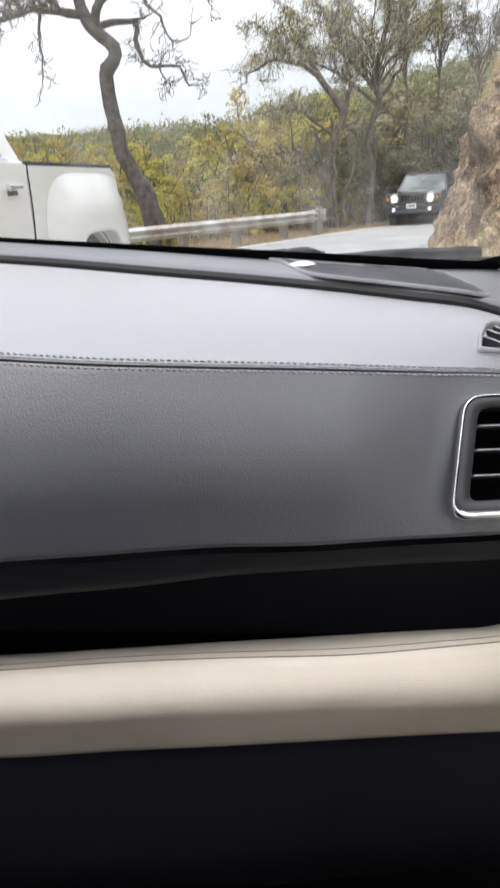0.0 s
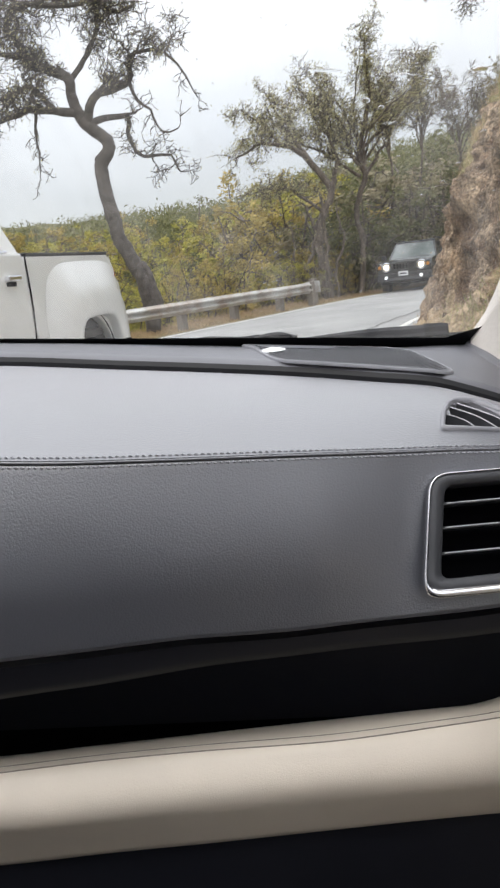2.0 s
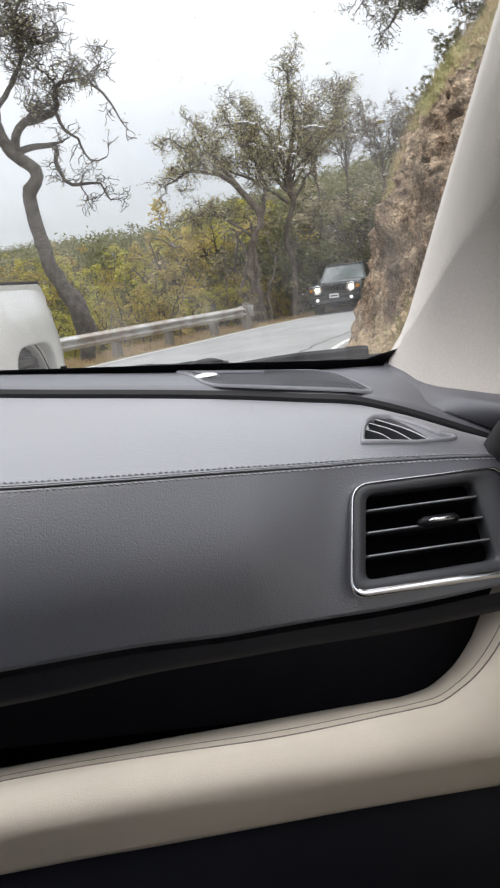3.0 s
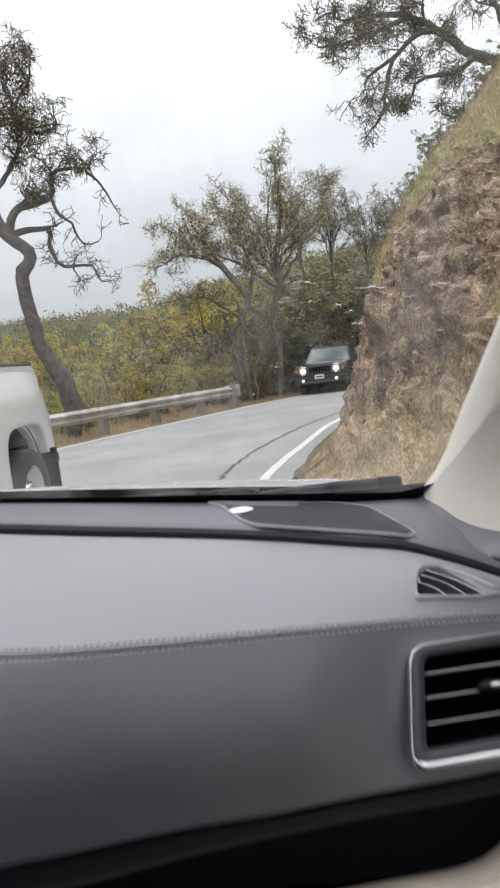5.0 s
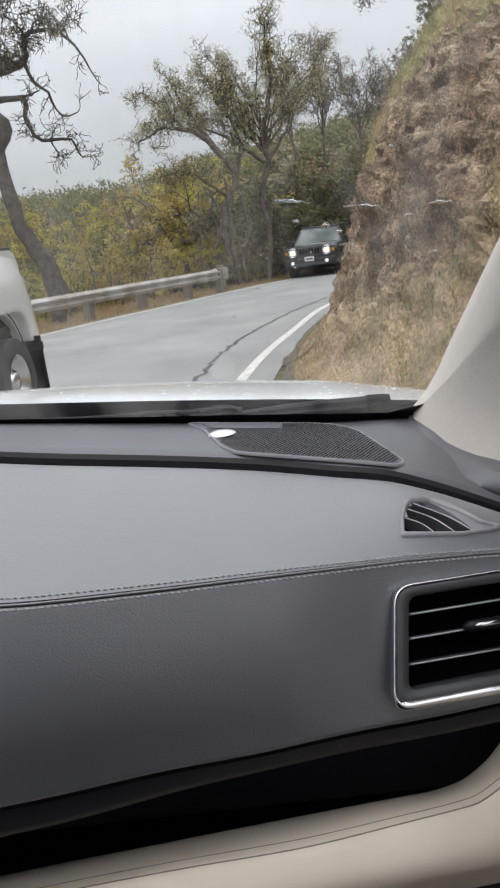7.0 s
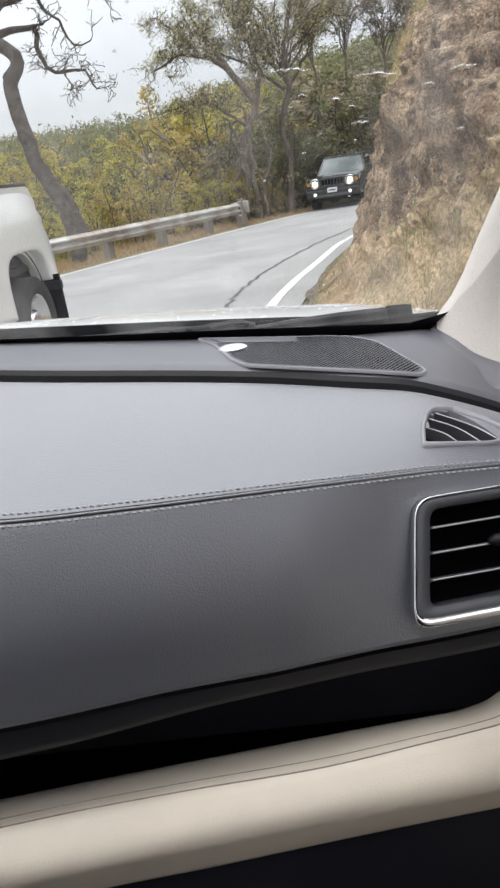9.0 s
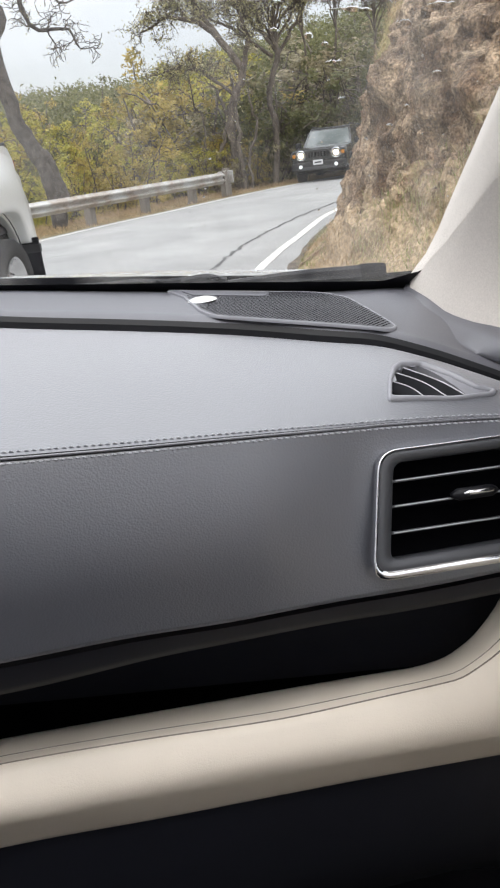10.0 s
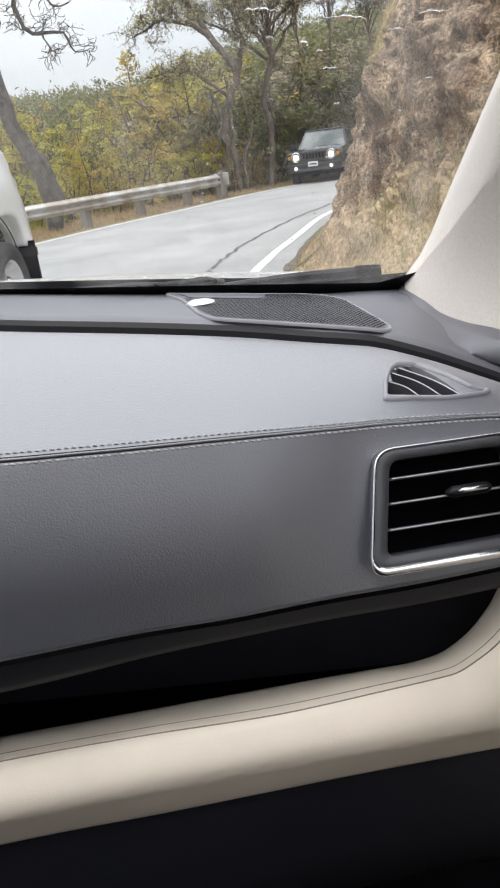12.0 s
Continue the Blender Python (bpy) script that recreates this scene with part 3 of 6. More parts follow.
def crack(points, width, n):
    line = flat(points, n)
    line = [p + Vector((noise.noise(Vector((p.x * 5, p.y * 5, 3))), noise.noise(Vector((p.x * 5, p.y * 5, 8))))) * 0.09 for p in line]
    rows = []
    for i, p in enumerate(line):
        d = (line[min(i + 1, n - 1)] - line[max(i - 1, 0)]).normalized()
        r = Vector((d.y, -d.x)) * width * (0.55 + 0.7 * abs(noise.noise(Vector((p.x * 7, p.y * 7, 1)))))
        rows.append([(*(p - r), road_height(p.y) + 0.017), (*(p + r), road_height(p.y) + 0.017)])
    return loft(rows)


for points, width, n in (([(-0.5, 5.5), (-0.3, 7.9), (-0.05, 10.1), (0.56, 12.7), (1.5, 15.45), (2.6, 17.8)], 0.035, 90),
                         ([(-1.25, 15.6), (-0.7, 15.75), (-0.35, 15.7)], 0.02, 24), ([(-1.1, 16.1), (-0.7, 16.2)], 0.02, 20),
                         ([(-3.6, 12.2), (-2.6, 12.6), (-1.7, 12.4)], 0.012, 30)):
    tagged(part("road_crack", crack(points, width, n), "tar"), "dark ragged crack sealed with tar in the asphalt", "road crack", kind="structure")


def hillside():
    """The cut bank: foot of grass, steep fractured rock, grass above."""
    steps = [0, 0.08, 0.16, 0.25, 0.33] + list(np.linspace(0.38, 2.3, 84)) + list(np.linspace(2.4, 5, 22)) + list(np.linspace(5.4, 14, 14)) + [18, 25, 40, 60]
    line = [p for i, p in enumerate(flat(BANK_FOOT, 900)) if i % 5 == 0 or 4.0 < p.y < 16.5]
    pts, kinds = [], []
    chance = random.Random(6)
    for i, p in enumerate(line):
        d = (line[min(i + 1, len(line) - 1)] - line[max(i - 1, 0)]).normalized()
        r = Vector((d.y, -d.x))
        toe = 1.0 + 0.5 * noise.noise(Vector((p.x * 0.6, p.y * 0.6, 5)))
        grass_toe = float(np.interp(p.y, [2, 5, 7.5, 9, 10.5, 12], [1.8, 1.2, 0.46, 0.14, 0.05, 0.02])) * toe
        for n in steps:
            z = bank_profile(n) * bank_scale(p.y)
            # the toe of the near bank lies flatter
            easy = max(0.0, min(1.0, (grass_toe - z) / 1.0))
            back = n + easy * 0.35 * min(z, 1.2)
            v = Vector((p.x + r.x * back, p.y + r.y * back, z))
            rough = float(np.interp(z, [0, 0.3, 1.0, 4.2, 5.5, 8], [0.02, 0.08, 0.20, 0.19, 0.10, 0.2]))
            big = noise.noise(Vector((v.x * 0.7, v.y * 0.7, v.z * 0.8))) + 0.5 * noise.noise(Vector((v.x * 2.3 + v.z, v.y * 2.3, v.z * 1.6)))
            fine = noise.fractal(Vector((v.x * 5, v.y * 5, v.z * 4)), 1.0, 2.0, 4)
            blocks = 0.0
            if 3.5 < v.y < 17 and 0.1 < v.z < 7:
                for size, deep in ((1.7, 0.4), (3.8, 0.6), (8.0, 0.45)):
                    q = Vector((v.x, v.y + 0.45 * v.z, v.z * 0.45)) * size + 0.35 * Vector((noise.noise(v * 2.0), noise.noise(v * 2.0 + Vector((5, 2, 1))), noise.noise(v * 2.0 + Vector((1, 8, 3)))))
                    near, seeds = noise.voronoi(q)
                    h = noise.cell_vector(seeds[0] * 31.7)
                    tilt = (q - seeds[0]).dot(Vector((h.x - 0.5, h.y - 0.5, h.z - 0.5)))
                    blocks += deep * ((h.y - 0.5) * 1.0 + 1.6 * tilt - 0.3 * max(0.0, 1 - (near[1] - near[0]) / 0.1))
            edge = z + chance.uniform(-0.16, 0.16) + 0.5 * noise.noise(Vector((v.x * 0.9, v.y * 0.9, v.z * 0.9))) + 0.25 * noise.noise(Vector((v.x * 3, v.y * 3, v.z * 3)))
            far_side = v.y + 1.4 * noise.noise(Vector((v.x * 0.8, v.z * 0.8, 4.0))) + 0.5 * v.z > 11.4
            grassy = (edge < grass_toe * 0.95 or edge + 0.8 * noise.noise(Vector((v.x * 0.5, v.y * 0.5, 7.0))) > float(np.interp(p.y, [5, 8, 11, 13.5], [3.3, 3.2, 2.7, 2.1])) or (far_side and z > 0.9))
            kinds.append(1 if grassy else 0)
            if grassy:
                blocks *= 0.4
            push = rough * (0.75 * big + (0.45 * blocks - 0.40) * (1 - easy) + 0.85 * fine) * (1 - 0.6 * easy)
            v -= Vector((r.x * 0.85, r.y * 0.85, -0.35)) * push
            if n <= 0.01:
                v.z = -0.03
            pts.append((v.x, v.y, v.z + road_height(v.y)))
    m = len(steps)
    faces, index = [], []
    for i in range(len(line) - 1):
        for j in range(m - 1):
            faces.append((i * m + j, (i + 1) * m + j, (i + 1) * m + j + 1, i * m + j + 1))
            k = kinds[i * m + j]
            index.append(2 if k and pts[i * m + j][2] < 2.6 and line[i].y < 10.6 else k)
    return pts, faces, index


hp, hf, hi = hillside()
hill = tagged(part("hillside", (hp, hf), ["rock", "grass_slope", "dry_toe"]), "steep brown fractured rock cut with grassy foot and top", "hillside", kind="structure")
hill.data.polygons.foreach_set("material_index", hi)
hill.data.update()


def blades(spots, height, width, lean, r):
    pts, faces = [], []
    for x, y, z, scale in spots:
        for _ in range(3):
            a = r.uniform(0, 2 * math.pi)
            h = height * scale * r.uniform(0.5, 1.2)
            dx, dy = math.cos(a) * width, math.sin(a) * width
            ox, oy = x + r.uniform(-0.06, 0.06), y + r.uniform(-0.06, 0.06)
            lx, ly = r.uniform(-lean, lean) * h, r.uniform(-lean, lean) * h
            o = len(pts)
            pts += [(ox - dx * 1.2, oy - dy * 1.2, z - 0.03), (ox + dx * 1.2, oy + dy * 1.2, z - 0.03), (ox + lx, oy + ly, z + h)]
            faces.append((o, o + 1, o + 2))
    return pts, faces


# grass on the bank's grassy faces
gr = random.Random(3)
spots, straws = [], []
for f, k in zip(hf, hi):
    c = [sum(hp[i][q] for i in f) / 4 for q in range(3)]
    if k and 3.0 < c[1] < 24 and c[2] < 9:
        area = (Vector(hp[f[1]]) - Vector(hp[f[0]])).length * (Vector(hp[f[3]]) - Vector(hp[f[0]])).length
        count = area * (420 if c[2] < 2.0 else 260)
        for _ in range(int(count) + (gr.random() < count % 1)):
            a, e = gr.random(), gr.random()
            p = Vector(hp[f[0]]).lerp(Vector(hp[f[1]]), a).lerp(Vector(hp[f[3]]).lerp(Vector(hp[f[2]]), a), e)
            (spots if noise.noise(p * 0.9) > (-0.16 if c[2] < 2.0 else -0.15) else straws).append((p.x, p.y, p.z, 1.0 if c[2] < 1.2 else 2.6))
    elif not k and gr.random() < 0.015 and 5 < c[1] < 18:
        straws.append((c[0], c[1], c[2], 0.6))
tagged(part("bank_grass", blades(spots, 0.05, 0.0024, 0.8, gr), "grass"), "green grass tufts on the bank", "grass", kind="stuff")
tagged(part("bank_straw", blades(straws, 0.05, 0.0024, 0.9, gr), "straw"), "dry straw tufts on the bank", "grass", kind="stuff")
spots = []
for i, p in enumerate(LEFT):
    d = (LEFT[min(i + 1, 139)] - LEFT[max(i - 1, 0)]).normalized()
    if 8 < p.y < 28:
        for _ in range(150):
            o = gr.uniform(0.35, 2.4)
            q = p + Vector((-d.y, d.x)) * o + d * gr.uniform(-0.2, 0.2)
            spots.append((q.x, q.y, road_height(q.y), 0.25 + 0.35 * o))
tagged(part("verge_straw", blades(spots, 0.16, 0.005, 0.6, gr), "straw"), "dry straw-coloured grass along the verge", "grass", kind="stuff")


# ---- guard rail ----
def guard_rail():
    rail = thing("guard_rail", "galvanised steel guard rail on posts, weathered and stained", "guard rail")
    line = flat(RAIL_LINE, 120)
    shape = [(0.00, 0.0), (0.02, 0.03), (0.075, 0.07), (0.075, 0.10), (0.0, 0.14), (0.0, 0.17), (0.075, 0.21), (0.075, 0.24), (0.02, 0.28), (0.0, 0.31)]
    rows = []
    for i, p in enumerate(line):
        d = (line[min(i + 1, 119)] - line[max(i - 1, 0)]).normalized()
        r = Vector((d.y, -d.x))
        top = float(np.interp(p.y, [10, 16.6, 22.8], [0.70, 0.67, 0.60]))
        front = [(p.x + r.x * o, p.y + r.y * o, top - 0.31 + z) for o, z in shape]
        rear = [(p.x + r.x * (o - 0.006), p.y + r.y * (o - 0.006), top - 0.31 + z) for o, z in reversed(shape)]
        rows.append(front + rear)
    part("beam", loft(rows, closed=True), "steel", rail)
    run = 0.0
    for i in range(4, 120):
        run += (line[i] - line[i - 1]).length
        if run > 1.9:
            run = 0.0
            p = line[i]
            d = (line[min(i + 1, 119)] - line[i - 1]).normalized()
            post = box(-0.09, 0.09, -0.28, -0.08, -0.4, 0.60, 0.015)
            ob = part("post", turned(post, pose(0, 0, 0)), "post", rail)
            ob.matrix_basis = pose(p.x, p.y, road_height(p.y), 0, 0, math.degrees(math.atan2(d.y, d.x)) + 180)
    p = line[-1]
    d = (line[-1] - line[-4]).normalized()
    turn = math.degrees(math.atan2(d.y, d.x))
    shoe = part("end_shoe", turned(prism([(-0.25, 0.0), (0.12, 0.0), (0.30, 0.06), (0.30, 0.12), (0.08, 0.10), (-0.25, 0.03)], 0.28, 0.62, 0.01), pose(0, 0, 0)), "steel", rail, "bent steel end shoe")
    shoe.matrix_basis = pose(p.x, p.y, 0.0, 0, 0, turn)
    for k, (o, side) in enumerate(((0.05, 0.02), (0.42, 0.16))):
        ob = part("end_post", box(-0.08, 0.08, -0.09, 0.09, -0.5, 0.62 + 0.06 * k, 0.012), "post", rail, "stout weathered end post")
        q = p + d * o + Vector((-d.y, d.x)) * side
        ob.matrix_basis = pose(q.x, q.y, 0, 0, 0, turn)
    plate_ob = part("end_plate", box(-0.02, 0.02, -0.10, 0.07, 0.28, 0.62, 0.008), "steel", rail, "upright steel end plate")
    q = p + d * 0.30 + Vector((-d.y, d.x)) * -0.05
    plate_ob.matrix_basis = pose(q.x, q.y, 0, 0, 0, turn)
    return rail


guard_rail()


# ---- trees ----
def twig_dir(d, spread, r):
    v = Vector((r.gauss(0, 1), r.gauss(0, 1), r.gauss(0, 1)))
    v -= v.project(d)
    return (d + v.normalized() * spread).normalized()


class Grower:
    """Grows gnarled branches from given limbs and hangs leaves on the twigs."""

    def __init__(self, seed, leaf, leaves, droop=0.0, gnarl=0.35, shrink=0.70, density=1.0, clump=0.16, twig=0.0075):
        self.r = random.Random(seed)
        self.wood, self.pts, self.faces = [], [], []
        self.leaf, self.leaves, self.droop, self.gnarl, self.shrink, self.density, self.clump, self.twig = leaf, leaves, droop, gnarl, shrink, density, clump, twig

    def add_leaves(self, p, count):
        r = self.r
        for _ in range(count):
            c = p + Vector((r.gauss(0, self.clump), r.gauss(0, self.clump), r.gauss(0, self.clump * 0.8)))
            a = Vector((r.gauss(0, 1), r.gauss(0, 1), r.gauss(0, 1))).normalized()
            e = a.orthogonal().normalized()
            s = self.leaf * r.uniform(0.6, 1.4)
            o = len(self.pts)
            self.pts += [c - a * s, c + e * s * 0.45, c + a * s, c - e * s * 0.45]
            self.faces.append((o, o + 1, o + 2, o + 3))

    def grow(self, p, d, length, radius, level):
        r = self.r
        n = 4 + level * 2
        line, radii = [p.copy()], [radius]
        for i in range(n):
            d = twig_dir(d, self.gnarl * (0.65 if level == 0 else 1.0) * r.uniform(0.5, 1.5), r)
            d = (d + Vector((0, 0, -self.droop if level < 2 else 0.10))).normalized()
            p = p + d * (length / n)
            line.append(p.copy())
            radii.append(max(radius * (1 - 0.7 * (i + 1) / n), self.twig))
        self.wood.append(tube(line, radii, 6 if radius > 0.05 else 4 if radius > 0.02 else 3, caps=False))
        if level <= 0:
            for q in line[-2:]:
                self.add_leaves(q, self.leaves)
            return
        if level == 1 and self.leaves > 1:
            self.add_leaves(line[-1], self.leaves)
        kids = max(2, int(round((3.2 + level * 0.5) * self.density)))
        for k in range(kids):
            i = min(n, 1 + int((k + r.random()) / kids * n))
            self.grow(line[i], twig_dir(d, r.uniform(0.6, 1.5), r), length * self.shrink * r.uniform(0.7, 1.15), max(radii[i] * 0.68, 0.009), level - 1)

    def limb(self, points, r0, r1, level, every=0.5, length=1.2, n=None):
        """A main limb along given points, with branches along its outer part."""
        span = sum((Vector(a) - Vector(b)).length for a, b in zip(points, points[1:]))
        n = n or max(8, int(span / 0.16))
        line = bend(points, n)
        for i in range(1, n):
            q = line[i] * 3.3
            line[i] = line[i] + (0.05 if level < 0 else 0.12) * min(1.0, i / 6) * Vector((noise.noise(q), noise.noise(q + Vector((7, 1, 3))), 0.6 * noise.noise(q + Vector((2, 9, 4)))))
        radii = [r0 + (r1 - r0) * i / (n - 1) for i in range(n)]
        radii = [a * (1 + 0.16 * noise.noise(line[i] * 4)) for i, a in enumerate(radii)]
        self.wood.append(tube(line, radii, 10, caps=False))
        if level < 0:
            return
        steps = max(1, int(span / every))
        for k in range(steps):
            i = int((0.25 + 0.75 * (k + 0.9 * self.r.random()) / steps) * (n - 1))
            d = (line[min(i + 1, n - 1)] - line[i - 1]).normalized()
            self.grow(line[i], twig_dir(d, self.r.uniform(0.5, 1.3), self.r), length * self.r.uniform(0.6, 1.2), radii[i] * 0.5, level)
        d = (line[-1] - line[-2]).normalized()
        self.grow(line[-1], d, length, r1 * 0.9, level)

    def fan(self, stem, spread, top, count, r0=0.045, length=0.6, every=0.34):
        """Boughs from the upper stem out to an uneven dome: a rounded forking crown."""
        r = self.r
        fork = Vector(stem[-1])
        for k in range(count):
            a = math.radians(-85 + 170 * (k + 0.5) / count + r.uniform(-14, 14))
            start = fork.lerp(Vector(stem[-2]), r.uniform(0.0, 0.55))
            high = (top - fork.z) * max(0.12, math.cos(a)) ** 0.6 * r.uniform(0.7, 1.02)
            tip = Vector((fork.x + spread * math.sin(a) * r.uniform(0.75, 1.15), fork.y + r.uniform(-0.8, 0.8) * spread, fork.z + high))
            low = start.lerp(tip, r.uniform(0.25, 0.4)) + Vector((r.uniform(-0.2, 0.2) * spread, 0, r.uniform(-0.05, 0.15) * (top - fork.z)))
            mid = start.lerp(tip, r.uniform(0.6, 0.75)) + Vector((r.uniform(-0.25, 0.25) * spread, 0, r.uniform(-0.1, 0.2)))
            self.limb([start, low, mid, tip], r0 * r.uniform(0.5, 1.1), 0.010, 2, every, length)

    def build(self, name, label, wood, leaf, at=None, group="", category="tree"):
        t = thing(name, label, category, at, group)
        part("trunk", joined(self.wood), wood, t, smooth=True)
        part("crown", (self.pts, self.faces), leaf, t)
        return t


def roadside_oak():
    g = Grower(11, 0.022, 1, droop=0.07, gnarl=0.62, density=1.0, clump=0.06, twig=0.008)
    y = 19.0
    g.limb([(-4.35, y, -0.79), (-4.35, y, 0.21), (-4.34, y, 0.82), (-4.47, y, 1.37), (-4.84, y, 2.23), (-4.97, y, 2.88), (-5.06, y, 3.64), (-5.05, y, 4.09), (-4.82, y, 4.33), (-4.80, y, 4.59), (-5.07, y, 4.84), (-5.29, y, 5.05)], 0.21, 0.15, -1)
    g.limb([(-5.05, y, 4.04), (-5.08, y, 4.19), (-5.15, y, 4.24)], 0.13, 0.08, -1)
    g.limb([(-4.55, y, 1.67), (-4.35, y, 1.57), (-4.16, y, 0.81), (-4.15, y, 0.31)], 0.10, 0.13, -1)
    g.limb([(-5.27, y, 5.02), (-5.42, y, 5.35), (-5.52, y + 0.1, 5.65), (-5.54, y + 0.1, 6.05), (-5.81, y + 0.2, 6.31), (-6.20, y + 0.2, 6.42), (-6.46, y + 0.1, 6.57), (-6.58, y, 6.93), (-6.71, y - 0.1, 7.38), (-6.53, y - 0.2, 7.66), (-6.18, y - 0.3, 7.67), (-5.38, y - 0.4, 7.50), (-4.53, y - 0.5, 7.41), (-3.99, y - 0.5, 7.13)], 0.145, 0.04, 3, 0.32, 0.78)
    g.limb([(-5.21, y, 5.04), (-5.05, y - 0.1, 5.41), (-4.82, y - 0.2, 5.64), (-4.32, y - 0.3, 5.66), (-3.97, y - 0.4, 5.68), (-3.89, y - 0.4, 5.92), (-3.86, y - 0.4, 6.22), (-3.50, y - 0.5, 6.29), (-3.05, y - 0.5, 6.15)], 0.12, 0.03, 3, 0.32, 0.65)
    g.limb([(-3.05, y - 0.5, 6.15), (-2.84, y - 0.5, 5.93), (-2.57, y - 0.5, 5.49), (-2.44, y - 0.5, 5.13)], 0.035, 0.012, 1, 0.4, 0.35)
    g.limb([(-5.13, y, 5.04), (-4.78, y + 0.2, 5.14), (-4.33, y + 0.3, 5.09), (-4.32, y + 0.3, 4.58), (-4.18, y + 0.4, 4.24), (-3.90, y + 0.4, 4.14), (-3.49, y + 0.5, 4.17), (-3.20, y + 0.5, 3.70)], 0.085, 0.02, 2, 0.28, 0.5)
    g.limb([(-3.97, y - 0.4, 5.68), (-3.89, y - 0.4, 5.32), (-3.63, y - 0.4, 5.09), (-3.51, y - 0.4, 4.77), (-3.32, y - 0.4, 4.50), (-2.99, y - 0.4, 4.56)], 0.045, 0.015, 1, 0.3, 0.45)
    g.limb([(-5.43, y, 5.30), (-5.93, y - 0.3, 5.36), (-6.43, y - 0.5, 5.43), (-6.98, y - 0.6, 5.28), (-7.64, y - 0.6, 5.09), (-8.05, y - 0.6, 4.60)], 0.11, 0.03, 3, 0.33, 0.65)
    g.limb([(-5.88, y - 0.2, 5.36), (-6.24, y, 5.75), (-6.56, y + 0.2, 6.05), (-7.01, y + 0.3, 6.00), (-7.67, y + 0.3, 5.80), (-8.23, y + 0.3, 5.31)], 0.08, 0.025, 3, 0.33, 0.69)
    g.limb([(-6.29, y - 0.4, 5.43), (-6.39, y - 0.4, 4.87), (-6.43, y - 0.4, 4.17), (-6.46, y - 0.4, 3.92)], 0.04, 0.012, 1, 0.22, 0.4)
    g.limb([(-6.50, y, 6.68), (-7.10, y + 0.3, 6.89), (-7.49, y + 0.4, 7.22), (-8.19, y + 0.5, 7.27), (-8.80, y + 0.5, 6.82)], 0.075, 0.025, 3, 0.33, 0.78)
    g.limb([(-6.28, y - 0.2, 7.67), (-6.62, y - 0.2, 7.98), (-7.12, y - 0.2, 8.31), (-7.66, y - 0.2, 8.60)], 0.065, 0.025, 3, 0.33, 0.78)
    g.limb([(-4.53, y - 0.5, 7.41), (-4.50, y - 0.4, 7.84), (-4.26, y - 0.3, 8.23), (-4.05, y - 0.2, 8.73)], 0.05, 0.02, 3, 0.33, 0.74)
    g.limb([(-5.51, y + 0.1, 6.05), (-5.20, y + 0.6, 6.65), (-4.88, y + 0.9, 7.34), (-4.96, y + 1.0, 8.35), (-5.15, y + 1.0, 9.05)], 0.07, 0.025, 3, 0.33, 0.84)
    return g.build("oak_tree", "gnarled grey oak with twisting limbs and sparse olive leaves", "bark_dark", "leaf_oak")


roadside_oak()


def second_oak():
    g = Grower(21, 0.026, 2, droop=0.08, gnarl=0.42, clump=0.07)
    x, y = -9.35, 20.5
    g.limb([(x + 0.3, y, -1.5), (x + 0.2, y, 1.5), (x, y, 3.2), (x - 0.15, y, 5.0), (x - 0.1, y, 6.4)], 0.30, 0.16, -1)
    g.limb([(x - 0.1, y, 4.2), (x + 0.7, y, 5.4), (x + 1.2, y, 6.6), (x + 1.6, y, 8.0)], 0.12, 0.04, 2, 0.4, 1.1)
    g.limb([(x - 0.6, y, 6.4), (x - 0.3, y, 7.6), (x + 0.5, y, 8.6)], 0.13, 0.05, 2, 0.5, 1.1)
    g.limb([(x - 0.3, y, 5.0), (x - 1.4, y, 6.0), (x - 2.2, y, 7.2)], 0.13, 0.05, 2, 0.4, 1.2)
    return g.build("oak_tree", "dark-trunked oak behind the white truck", "bark_dark", "leaf_oak")


second_oak()


